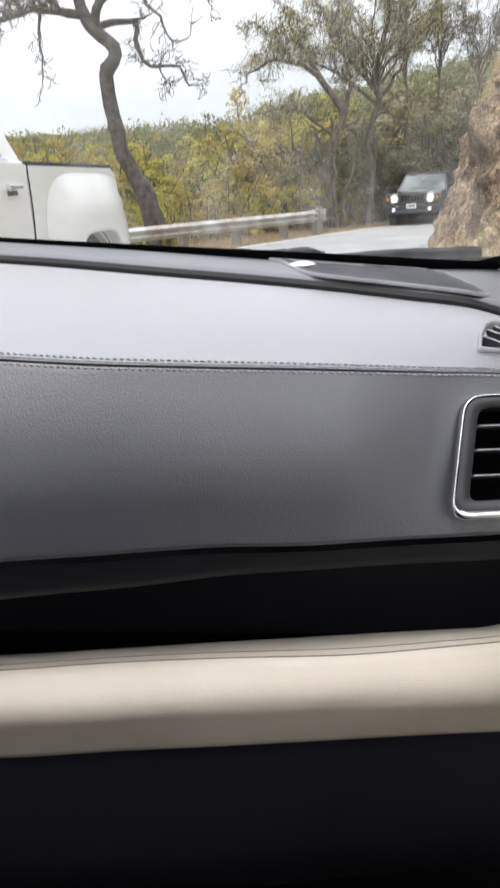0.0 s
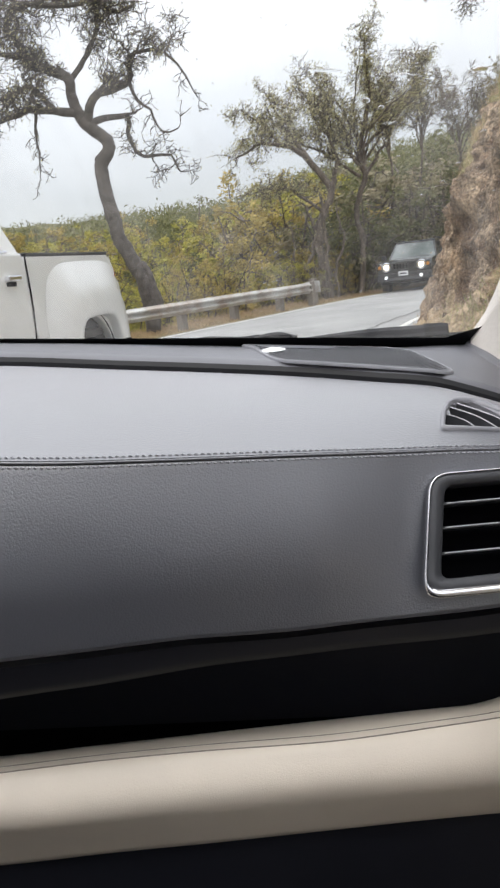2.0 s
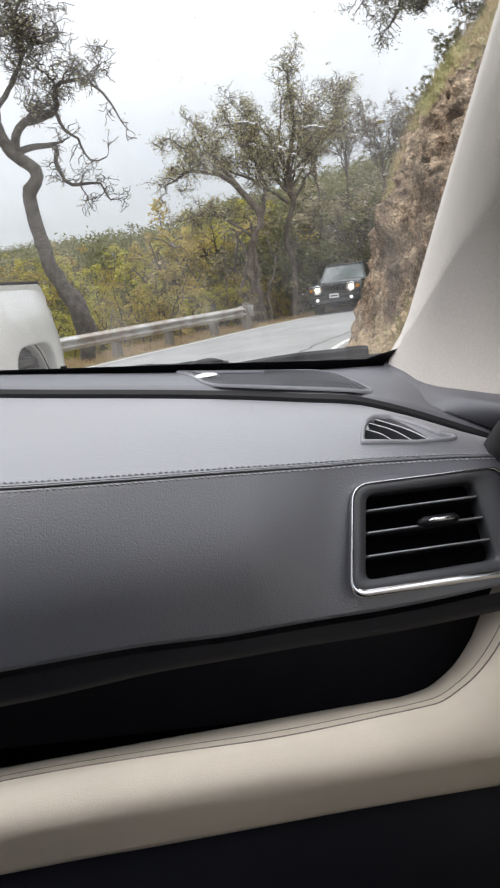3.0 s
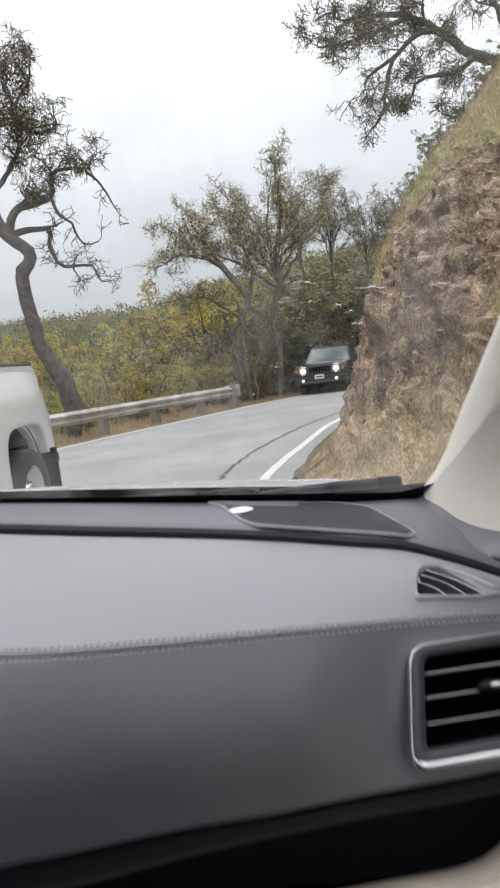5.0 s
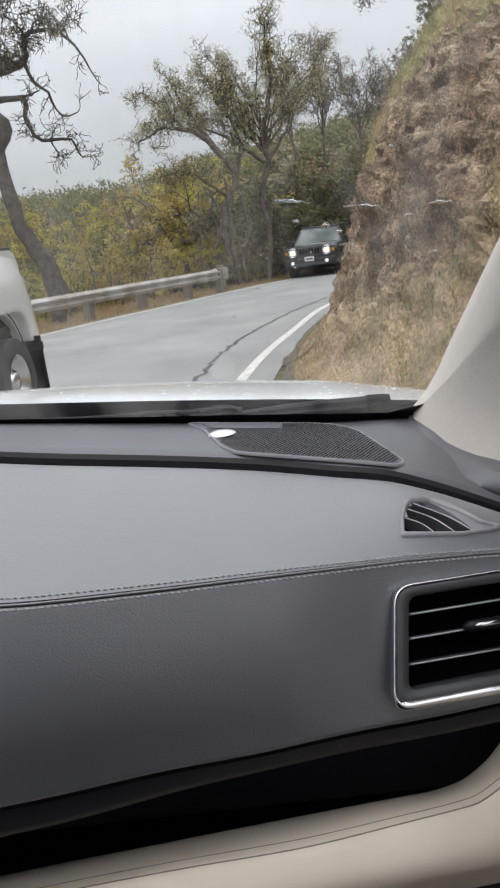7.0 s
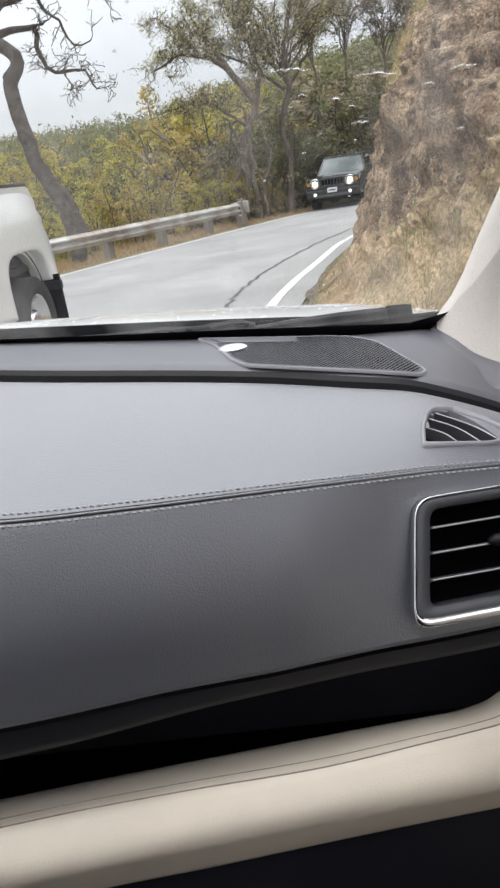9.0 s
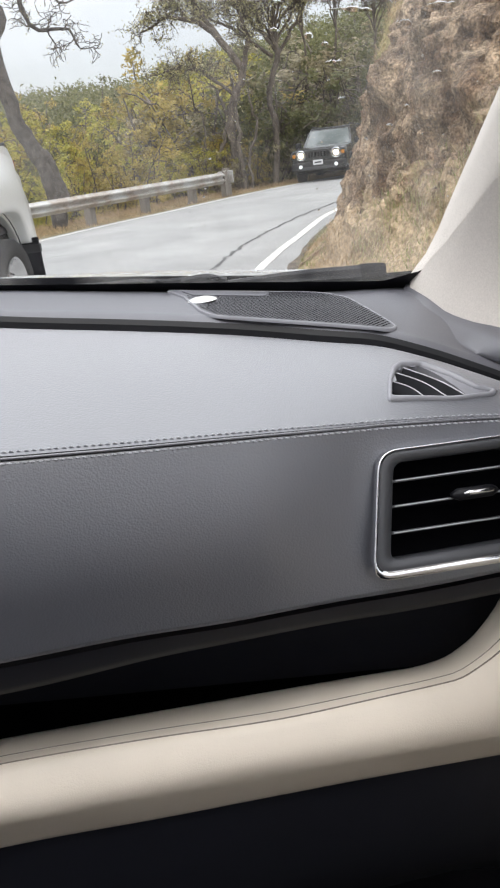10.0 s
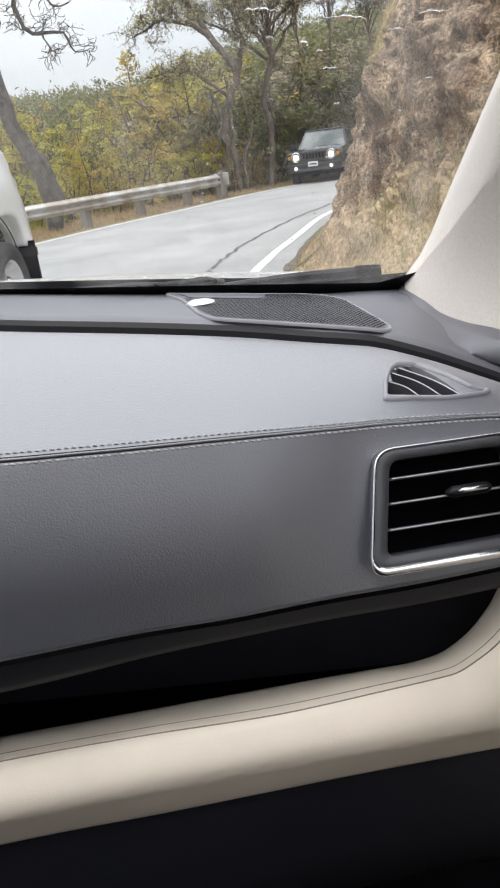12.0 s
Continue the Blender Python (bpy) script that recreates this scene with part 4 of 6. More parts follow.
def bend_oaks():
    """The oaks where the road bends away."""
    g = Grower(31, 0.034, 2, droop=0.05, gnarl=0.6, density=0.9, clump=0.10, twig=0.0065)
    y = 26.0
    # a cluster of stems, the main one forking at three metres
    g.limb([(-0.22, y, -0.56), (-0.16, y, 0.83), (-0.17, y, 1.93), (0.04, y, 2.68), (0.35, y, 3.22), (0.11, y, 3.78), (-0.38, y, 4.48)], 0.16, 0.10, -1)
    for dx, lean, top, r in ((0.28, -0.1, 3.3, 0.09), (-0.32, 0.15, 2.9, 0.08), (0.10, -0.25, 2.4, 0.06), (0.55, 0.2, 2.6, 0.05), (-0.62, -0.3, 2.2, 0.05)):
        g.limb([(-0.22 + dx, y - 0.15, -0.6), (-0.25 + dx, y - 0.15, top * 0.35), (-0.12 + dx + lean, y - 0.1, top * 0.7), (-0.22 + dx + 0.4 * lean, y - 0.1, top)], r, r * 0.55, 1, 0.7, 0.5)
    g.limb([(-0.38, y, 4.48), (-0.93, y - 0.2, 4.82), (-1.68, y - 0.3, 4.97), (-2.48, y - 0.3, 4.66)], 0.09, 0.025, 3, 0.30, 0.67)
    g.limb([(-0.24, y, 4.33), (-0.68, y + 0.2, 5.04), (-1.02, y + 0.3, 5.64), (-1.26, y + 0.3, 6.14)], 0.08, 0.03, 3, 0.30, 0.71)
    g.limb([(0.35, y, 3.22), (0.56, y + 0.2, 4.22), (0.37, y + 0.3, 5.22), (0.08, y + 0.3, 6.03)], 0.09, 0.03, 3, 0.30, 0.75)
    g.limb([(0.04, y, 2.68), (-0.75, y - 0.3, 3.34), (-1.44, y - 0.4, 3.65), (-2.25, y - 0.4, 3.46)], 0.06, 0.02, 3, 0.30, 0.66)
    g.limb([(-1.0, y - 0.2, 4.8), (-1.5, y, 5.4), (-1.9, y, 5.8), (-2.1, y, 6.0)], 0.06, 0.02, 3, 0.30, 0.65)
    g.build("oak_tree", "many-stemmed oak with pale olive leaves at the bend", "bark", "leaf_oak", group="oaks at the bend")
    g = Grower(32, 0.034, 2, droop=0.02, gnarl=0.58, density=0.9, clump=0.10, twig=0.0065)
    y = 27.0
    g.limb([(1.0, y, -0.6), (1.25, y + 0.3, 1.5), (1.1, y + 0.2, 2.6), (1.5, y, 3.7), (1.35, y, 4.4), (1.65, y, 5.4)], 0.11, 0.08, -1)
    g.limb([(1.62, y, 5.21), (1.84, y, 6.31), (1.80, y, 7.21), (1.86, y, 7.90)], 0.08, 0.025, 3, 0.30, 0.58)
    g.limb([(1.46, y, 4.01), (0.57, y + 0.2, 5.02), (-0.02, y + 0.3, 5.83), (-0.21, y + 0.3, 6.53)], 0.075, 0.025, 3, 0.30, 0.67)
    g.limb([(1.5, y, 4.6), (2.4, y, 5.3), (3.1, y, 6.0), (3.4, y, 6.6)], 0.06, 0.02, 3, 0.30, 0.7)
    g.limb([(1.35, y, 3.7), (0.3, y, 4.5), (-0.6, y, 5.1), (-1.0, y, 5.8)], 0.06, 0.02, 3, 0.30, 0.7)
    g.fan([(1.5, y, 3.0), (1.5, y, 4.4)], 2.2, 7.9, 11, 0.055, 0.6)
    g.build("oak_tree", "tall oak with a domed crown of olive leaves at the bend", "bark", "leaf_oak", group="oaks at the bend")
    for seed, stem, spread, top, label in (
            (33, [(2.75, 32.0, 0.0), (2.65, 32.0, 2.4), (2.75, 32.0, 4.2), (2.6, 32.0, 5.3)], 1.0, 8.0, "thin pale oak with nearly bare branches"),
            (34, [(3.9, 32.6, 0.4), (3.75, 32.6, 2.8), (3.95, 32.6, 4.4), (4.0, 32.6, 5.5)], 1.25, 8.55, "pale oak with a rounded half-bare crown"),
            (35, [(5.4, 33.5, 1.0), (5.55, 33.5, 3.6), (5.6, 33.5, 5.6)], 1.15, 7.75, "slender half-bare oak above the dark woods"),
            (36, [(6.9, 34.2, 1.4), (6.8, 34.2, 4.0), (6.9, 34.2, 5.4)], 0.9, 7.2, "small grey oak with bare twigs above the dark woods")):
        g = Grower(seed, 0.030, 1, droop=0.0, gnarl=0.5, density=0.95, clump=0.10, twig=0.0065)
        g.limb(stem, 0.07, 0.035, -1)
        g.fan(stem, spread, top, 10, 0.035, 0.5, 0.3)
        g.build("oak_tree", label, "bark", "leaf_grey", group="oaks at the bend")


bend_oaks()


def hill_oak():
    g = Grower(41, 0.022, 3, droop=0.12, gnarl=0.55, density=1.0, clump=0.06, twig=0.006)
    y = 13.0
    g.limb([(7.2, y + 0.3, 4.9), (6.3, y, 5.3), (5.5, y, 5.5), (4.75, y, 5.66)], 0.17, 0.10, -1)
    g.limb([(4.75, y, 5.66), (4.27, y - 0.1, 5.85), (3.94, y - 0.2, 6.14), (3.62, y - 0.2, 6.32), (3.0, y - 0.2, 6.5), (2.4, y - 0.2, 6.45)], 0.09, 0.025, 3, 0.30, 0.5)
    g.limb([(3.94, y - 0.2, 6.14), (3.5, y - 0.3, 6.1), (3.1, y - 0.3, 5.7), (2.95, y - 0.3, 5.2), (2.72, y - 0.3, 4.75)], 0.05, 0.015, 2, 0.22, 0.36)
    g.limb([(3.4, y - 0.2, 6.4), (2.8, y - 0.3, 6.2), (2.3, y - 0.3, 6.1), (1.9, y - 0.3, 6.1)], 0.045, 0.015, 3, 0.30, 0.42)
    g.limb([(3.2, y - 0.3, 5.85), (2.8, y, 5.65), (2.55, y, 5.4)], 0.035, 0.012, 2, 0.24, 0.36)
    g.limb([(4.5, y, 5.75), (4.2, y + 0.2, 5.6), (3.7, y + 0.3, 5.6), (3.4, y + 0.3, 5.2)], 0.05, 0.018, 3, 0.28, 0.42)
    g.limb([(5.2, y, 5.55), (5.0, y, 6.3), (4.5, y, 6.9), (3.9, y, 7.2)], 0.07, 0.02, 3, 0.40, 0.6)
    g.limb([(5.2, y + 0.3, 5.5), (4.7, y + 0.5, 5.2), (4.3, y + 0.6, 5.0)], 0.05, 0.02, 3, 0.30, 0.42)
    return g.build("oak_tree", "dark oak leaning out over the rock cut with hanging twigs", "bark_dark", "leaf_dark")


hill_oak()


def shrub_shape(seed, leaf, count, clumps):
    """A loose shrub about two metres wide: boughs that carry many small clumps of leaves, with gaps between."""
    r = random.Random(seed)
    boughs, centres = [], []
    for _ in range(9):
        a, q = r.uniform(0, 6.283), r.uniform(0.1, 0.8)
        tip = Vector((math.cos(a) * q, math.sin(a) * q, r.uniform(0.7, 1.7)))
        base = Vector((r.uniform(-0.15, 0.15), r.uniform(-0.15, 0.15), -0.3))
        line = bend([base, base.lerp(tip, 0.5) + Vector((r.uniform(-0.2, 0.2), r.uniform(-0.2, 0.2), 0.12)), tip], 9)
        boughs.append(tube(line, [0.032 - 0.0032 * i for i in range(9)], 4, caps=False))
        for _ in range(clumps // 9):
            p = line[r.randint(3, 8)]
            c = p + Vector((r.gauss(0, 0.20), r.gauss(0, 0.20), r.gauss(0, 0.15)))
            boughs.append(tube([p, p.lerp(c, 0.5) + Vector((0, 0, 0.03)), c], [0.011, 0.008, 0.005], 3, caps=False))
            centres.append((c, r.uniform(0.07, 0.17)))
    pts, faces = [], []
    for _ in range(count):
        c, s = r.choice(centres)
        v = Vector((r.gauss(0, 1), r.gauss(0, 1), 0.7 * r.gauss(0, 1))).normalized() * s * r.random() ** 0.5
        p = c + v
        a = Vector((r.gauss(0, 1), r.gauss(0, 1), 0.6 * r.gauss(0, 1))).normalized()
        e = a.orthogonal().normalized()
        k = leaf * r.uniform(0.7, 1.5)
        o = len(pts)
        pts += [p - a * k, p + e * k * 0.5, p + a * k, p - e * k * 0.5]
        faces.append((o, o + 1, o + 2, o + 3))
    return joined(boughs), (pts, faces)


SHRUBS = {
    "gold": ("yellow-green leafy shrub on the slope below the road", "leaf_gold"),
    "ochre": ("ochre-tinged shrub on the slope below the road", "leaf_ochre"),
    "green": ("dark green dense shrub in the roadside woods", "leaf_green"),
    "grey": ("grey-green twiggy shrub in the roadside woods", "leaf_grey"),
}
sr = random.Random(5)
PROTO = {}
for i, (key, (label, leaf)) in enumerate(SHRUBS.items()):
    PROTO[key] = []
    for k in range(3):
        stems, crown = shrub_shape(100 + i * 10 + k, 0.027, 3600, 72)
        t = thing("shrub", label, "shrub", pose(-30 - 4 * i, 60 + 4 * k, terrain(-30 - 4 * i, 60 + 4 * k)), "roadside shrubs")
        part("stems", stems, "bark", t)
        part("crown", crown, leaf, t)
        PROTO[key].append(t)


def plant(key, x, y, size, sink=0.1):
    t = copy_thing(sr.choice(PROTO[key]), pose(x, y, terrain(x, y) - sink * size, sr.uniform(-8, 8), sr.uniform(-8, 8), sr.uniform(0, 360)))
    t.scale = (size * sr.uniform(0.9, 1.2), size * sr.uniform(0.9, 1.2), size * sr.uniform(0.85, 1.15))
    return t


# the yellow brush behind the rail
for k in range(150):
    y = sr.uniform(19, 44)
    x = sr.uniform(-0.62, -0.05) * y + sr.uniform(-1, 0.5)
    d = -beside(LEFT_A, x, y)
    if d < 3.0:
        continue
    low = terrain(x, y)
    top = 1.35 + (float(np.interp(x / y, [-0.2, -0.05], [0.098, 0.112])) + 0.02 * noise.noise(Vector((x * 0.2, y * 0.2, 0)))) * y * sr.uniform(0.6, 1.0)
    plant(sr.choice(["gold", "gold", "gold", "ochre", "ochre", "green"]), x, y, max(0.8, min(0.058 * y, (top - low) / 1.8)))
# the dark woods behind the bend
for k in range(120):
    y = sr.uniform(28, 46)
    x = sr.uniform(-0.12, 0.30) * y
    d = -beside(LEFT_A, x, y)
    if d < 2.2:
        continue
    top = 1.3 + float(np.interp(x / y, [-0.1, -0.05, 0.03, 0.1, 0.2, 0.35], [0.100, 0.113, 0.125, 0.132, 0.140, 0.150])) * y * sr.uniform(0.55, 1.0)
    plant(sr.choice(["ochre", "gold", "grey", "ochre"] if x / y < 0.01 else ["green", "grey", "green"]), x, y, max(1.0, min(3.1, (top - terrain(x, y)) / 1.8)))
for x, y, s, key in ((-1.5, 25.6, 1.2, "gold"), (-2.6, 24.6, 1.1, "gold"), (-3.6, 23.4, 1.0, "ochre"), (0.8, 28.2, 1.5, "green"), (1.6, 29.2, 1.6, "green"), (2.6, 30.3, 1.7, "green"), (3.6, 31.2, 1.7, "green"), (0.1, 28.2, 1.2, "grey"), (-0.7, 25.6, 0.9, "grey"), (0.35, 26.6, 0.8, "ochre"), (-0.2, 26.6, 1.3, "ochre"), (0.9, 27.6, 1.1, "grey"), (0.3, 29.0, 1.8, "grey"), (1.0, 30.6, 2.2, "green"), (2.0, 32.4, 2.5, "green"), (3.4, 33.6, 2.7, "grey"), (4.8, 34.2, 2.8, "green"), (6.2, 34.8, 2.8, "grey"), (7.4, 35.4, 2.9, "green"), (-5.6, 21.6, 1.0, "gold"), (-7.0, 19.6, 1.0, "gold")):
    plant(key, x, y, s)
# bushes along the top of the cut
for x, y, s, key in ((2.45, 13.3, 0.16, "grey"), (2.65, 13.2, 0.20, "green"), (3.2, 12.9, 0.28, "grey"), (3.0, 12.6, 0.18, "grey"), (3.8, 12.7, 0.3, "grey"), (4.7, 12.6, 0.42, "green"), (2.85, 13.4, 0.22, "grey"), (3.05, 13.1, 0.26, "grey"), (3.5, 12.7, 0.24, "grey"), (4.3, 12.4, 0.3, "green"), (5.2, 12.2, 0.5, "green"), (3.35, 13.2, 0.32, "green"), (3.75, 13.1, 0.36, "green"), (3.9, 13.6, 0.4, "green"), (4.4, 14.4, 0.5, "grey"), (5.2, 15.5, 0.8, "green"), (6.5, 16.8, 0.9, "grey"), (8.0, 18.5, 1.0, "green"), (4.6, 12.6, 0.4, "grey"), (6.0, 11.8, 0.6, "green"), (7.4, 13.5, 1.0, "green")):
    b = plant(key, x, y, s, 0.2)
    b.location.z = road_height(y) + bank_profile(beside(FOOT_A, x, y)) * bank_scale(y) - 0.1 * s


def far_woods():
    """Far slopes of trees, seen as a broken canopy."""
    r = random.Random(9)
    pts, faces = [], []
    for _ in range(420):
        y = r.uniform(45, 120)
        x = r.uniform(-0.75, 0.5) * y
        base = terrain(x, y)
        h = r.uniform(3.0, 6.0)
        top = 1.35 + y * (0.090 + 0.014 * noise.noise(Vector((x * 0.11, y * 0.11, 2))) + float(np.interp(x / y, [-0.14, -0.07, -0.02, 0.05, 0.1, 0.2], [0, 0.006, 0.018, 0.034, 0.038, 0.048])))
        if base + h > top:
            base = top - h
        for _ in range(280):
            a, q = r.uniform(0, 6.283), r.random() ** 0.5
            p = Vector((x + math.cos(a) * q * h * 0.55, y + math.sin(a) * q * h * 0.55, base + h * (0.3 + 0.7 * r.random() * (1 - 0.5 * q))))
            u = Vector((r.gauss(0, 1), r.gauss(0, 1), r.gauss(0, 1))).normalized()
            e = u.orthogonal().normalized()
            k = r.uniform(0.08, 0.22)
            o = len(pts)
            pts += [p - u * k + e * k * 0.4, p + e * k * 0.9, p + u * k - e * k * 0.4]
            faces.append((o, o + 1, o + 2))
    return pts, faces


tagged(part("far_woods", far_woods(), "leaf_green"), "far wooded slope of dark green trees", "woods", kind="stuff")

# ---- vehicles outside ----
def wheel(parent, x, y, r, width, rim, out, spokes=8):
    """A wheel at (x, y) with its outer side towards out (+1 or -1)."""
    w = part("wheel", wheel_ring(r, rim, width), "tyre", parent, smooth=True)
    w.matrix_basis = pose(x, y, r)
    dish = []
    for rr, o in ((rim * 1.02, 0.46), (rim * 0.93, 0.42), (rim * 0.86, 0.10), (rim * 0.62, -0.02), (rim * 0.42, 0.02), (rim * 0.36, 0.26), (rim * 0.30, 0.34), (rim * 0.0 + 0.001, 0.36)):
        dish.append([(rr * math.cos(2 * math.pi * k / 32), out * width * o, rr * math.sin(2 * math.pi * k / 32)) for k in range(32)])
    part("rim", loft(dish, closed=True), "alloy", w, "polished alloy rim", smooth=True)
    # flat black discs paint the dark of the rim's holes
    holes = []
    for k in range(spokes):
        a = 2 * math.pi * (k + 0.5) / spokes
        c = Vector((math.cos(a) * rim * 0.66, out * width * 0.075, math.sin(a) * rim * 0.72))
        n = 8
        ring = [c + Vector((math.cos(2 * math.pi * q / n) * rim * 0.075, 0, math.sin(2 * math.pi * q / n) * rim * 0.075)) for q in range(n)]
        holes.append((ring, [tuple(range(n))]))
    tagged(part("rim_holes", joined(holes), "void", w), kind="stuff")
    return w


def wheel_ring(r, rim, width):
    prof = [(rim, -0.40), (rim * 1.15, -0.48), (r * 0.95, -0.50), (r, -0.40), (r, 0.40), (r * 0.95, 0.50), (rim * 1.15, 0.48), (rim, 0.40)]
    rows = [[(rr * math.cos(2 * math.pi * k / 36), width * o, rr * math.sin(2 * math.pi * k / 36)) for k in range(36)] for rr, o in prof]
    return loft(rows + [rows[0]], closed=True)


def side_outline(top, bottom, arches, r):
    """A side panel's outline (x, z): along the top, then back along the bottom over the arches."""
    out = list(top)
    for x in sorted(arches, reverse=True):
        a0 = math.asin(max(-1, min(1, (bottom - arches[x]) / r)))
        for k in range(15):
            a = a0 + (math.pi - 2 * a0) * k / 14
            out.append((x + r * math.cos(a), arches[x] + r * math.sin(a)))
    return out


def plate(outline, y0, y1, bevel=0.0):
    """A panel in the x-z plane between two y."""
    bm = prism(outline, y0, y1, bevel)
    return turned(bm, Matrix(((1, 0, 0, 0), (0, 0, 1, 0), (0, 1, 0, 0), (0, 0, 0, 1))))


def pickup(at):
    t = thing("pickup_truck", "white heavy-duty crew-cab pickup truck, wheels at rest", "truck", at)
    r = 0.42
    # bed: two sides with a wheel arch, front wall, tailgate, floor
    side = side_outline([(-0.02, 0.70), (-0.06, 1.1), (-0.04, 1.43), (0.04, 1.54), (0.12, 1.575), (1.88, 1.575), (1.88, 0.60)], 0.60, {0.74: 0.50}, 0.52)
    for s in (1, -1):
        part("bed_side", plate(side, s * 0.90 if s > 0 else -0.98, 0.98 if s > 0 else -0.90, 0.015), "truck_paint", t)
        rows = []
        for k in range(31):
            a = -0.12 + (math.pi + 0.24) * k / 30
            row = []
            for rr, o in ((0.52, 0.97), (0.52, 1.06), (0.53, 1.08), (0.57, 1.085), (0.68, 1.08), (0.80, 1.06), (0.92, 1.02), (1.02, 0.983)):
                q = (abs(math.cos(a)) ** 4.5 + abs(math.sin(a)) ** 4.5) ** (-1 / 4.5)
                row.append((max(-0.02 + 0.06 * (1.145 - o), 0.74 + rr * q * 0.95 * math.cos(a)), s * o, max(0.70 if math.cos(a) < 0 else 0.5, min(1.53, 0.48 + rr * q * 1.02 * math.sin(a)))))
            rows.append(row)
        part("fender", loft(rows), "truck_paint", t, "bulging white rear wing", smooth=True)
        part("arch_liner", turned(loft_bm([[(0.74 + 0.53 * math.cos(a), s * o, 0.48 + 0.58 * math.sin(a)) for o in (0.45, 0.99)] for a in np.linspace(-0.3, math.pi + 0.3, 20)]), pose(0, 0, 0)), "void", t)
        wheel(t, 0.76, s * 0.98, 0.40, 0.24, 0.235, s)
        wheel(t, 4.75, s * 0.86, r, 0.27, 0.27, s)
        part("mudflap", box(0.17, 0.21, s * 0.92 - 0.17, s * 0.92 + 0.22, 0.16, 0.74, 0.006), "rubber", t, "black rubber mudflap")
        part("flap_bracket", box(0.16, 0.22, s * 0.92 - 0.18, s * 0.92 + 0.23, 0.60, 0.68, 0.006), "black", t)
    part("bed_floor", box(0.0, 1.88, -0.92, 0.92, 0.82, 0.88), "black", t)
    part("bed_rail", box(0.1, 1.87, 0.89, 0.985, 1.57, 1.60, 0.01), "black", t, "black plastic bed rail cap")
    part("bed_rail", box(0.1, 1.87, -0.985, -0.89, 1.57, 1.60, 0.01), "black", t, "black plastic bed rail cap")
    part("tailgate", box(-0.04, 0.03, -0.91, 0.91, 0.85, 1.55, 0.02), "truck_paint", t)
    part("bumper", box(-0.2, 0.0, -0.95, 0.95, 0.55, 0.72, 0.04), "chrome", t, "chrome rear bumper")
    for s in (1, -1):
        part("tail_lamp", box(-0.075, 0.06, s * 0.93 - 0.06, s * 0.93 + 0.045, 1.08, 1.45, 0.02), "red_lens", t, "red tail lamp")
    part("marker_lamp", box(1.40, 1.45, 0.975, 0.99, 0.88, 0.92, 0.004), "red_lens", t, "small red side marker")
    back = t
    t = part("cab", box(1.72, 5.5, -0.85, 0.85, 0.62, 1.0, 0.02), "void", back)
    t.matrix_basis = pose(0.0, 0, -0.03)
    # cab: lower body, upper frame, roof
    cab = side_outline([(1.90, 0.60), (1.90, 1.55), (1.94, 1.63), (4.35, 1.60), (5.75, 1.50), (5.90, 1.30), (5.92, 0.62)], 0.60, {4.75: 0.44}, 0.53)
    for s in (1, -1):
        part("body_side", plate(cab, 0.88 if s > 0 else -0.98, 0.98 if s > 0 else -0.88, 0.02), "truck_paint", t)
        part("arch_liner", turned(loft_bm([[(4.75 + 0.52 * math.cos(a), s * o, 0.44 + 0.52 * math.sin(a)) for o in (0.4, 0.97)] for a in np.linspace(-0.3, math.pi + 0.3, 20)]), pose(0, 0, 0)), "void", t)
    part("hood", box(4.3, 5.85, -0.9, 0.9, 1.40, 1.60, 0.06), "truck_paint", t)
    part("grille", box(5.85, 5.95, -0.8, 0.8, 0.75, 1.35, 0.03), "chrome", t, "chrome grille")
    part("cab_back", box(1.90, 1.98, -0.88, 0.88, 0.62, 1.62, 0.01), "truck_paint", t)
    part("floor_pan", box(0.4, 5.6, -0.7, 0.7, 0.45, 0.62, 0.02), "void", t)
    rows = []
    for k in range(9):
        u = k / 8
        rows.append([(2.14, -0.80 + 1.60 * u, 2.07 + 0.05 * math.sin(math.pi * u)), (2.9, -0.83 + 1.66 * u, 2.10 + 0.05 * math.sin(math.pi * u)), (3.6, -0.82 + 1.64 * u, 2.08 + 0.05 * math.sin(math.pi * u)), (3.95, -0.79 + 1.58 * u, 2.02 + 0.04 * math.sin(math.pi * u))])
    part("roof", roof_bm(rows, 0.07), "truck_paint", t)
    lean = 0.13

    def post(name, x0, x1, x2, x3, s):
        """A pillar from the belt (x0..x1) to the roof (x2..x3)."""
        low, high = (0.96, 1.60), (0.96 - lean, 2.09)
        pts = []
        for (xa, xb), (yy, z) in (((x0, x1), low), ((x2, x3), high)):
            pts += [(xa, s * yy, z), (xb, s * yy, z), (xb, s * (yy - 0.06), z), (xa, s * (yy - 0.06), z)]
        part(name, (pts, [(0, 1, 5, 4), (1, 2, 6, 5), (2, 3, 7, 6), (3, 0, 4, 7), (0, 3, 2, 1), (4, 5, 6, 7)]), "truck_paint", t)

    for s in (1, -1):
        post("rear_pillar", 1.92, 2.15, 2.16, 2.34, s)
        post("middle_pillar", 2.86, 3.04, 2.98, 3.14, s)
        post("front_pillar", 4.30, 4.42, 3.84, 3.96, s)
        for name, (x0, x1, x2, x3) in (("rear_window", (2.15, 2.86, 2.34, 2.98)), ("front_window", (3.04, 4.30, 3.14, 3.84))):
            y0, y1 = s * 0.935, s * (0.935 - lean)
            part(name, ([(x0, y0, 1.64), (x1, y0, 1.63), (x3, y1, 2.07), (x2, y1, 2.06)], [(0, 1, 2, 3)]), "tinted", t, "dark tinted window")
            edge = [Vector((x0, s * 0.965, 1.64)), Vector((x1, s * 0.965, 1.63))]
            part("belt_moulding", tube(edge, [0.016, 0.016], 6), "chrome", t, "chrome window moulding")
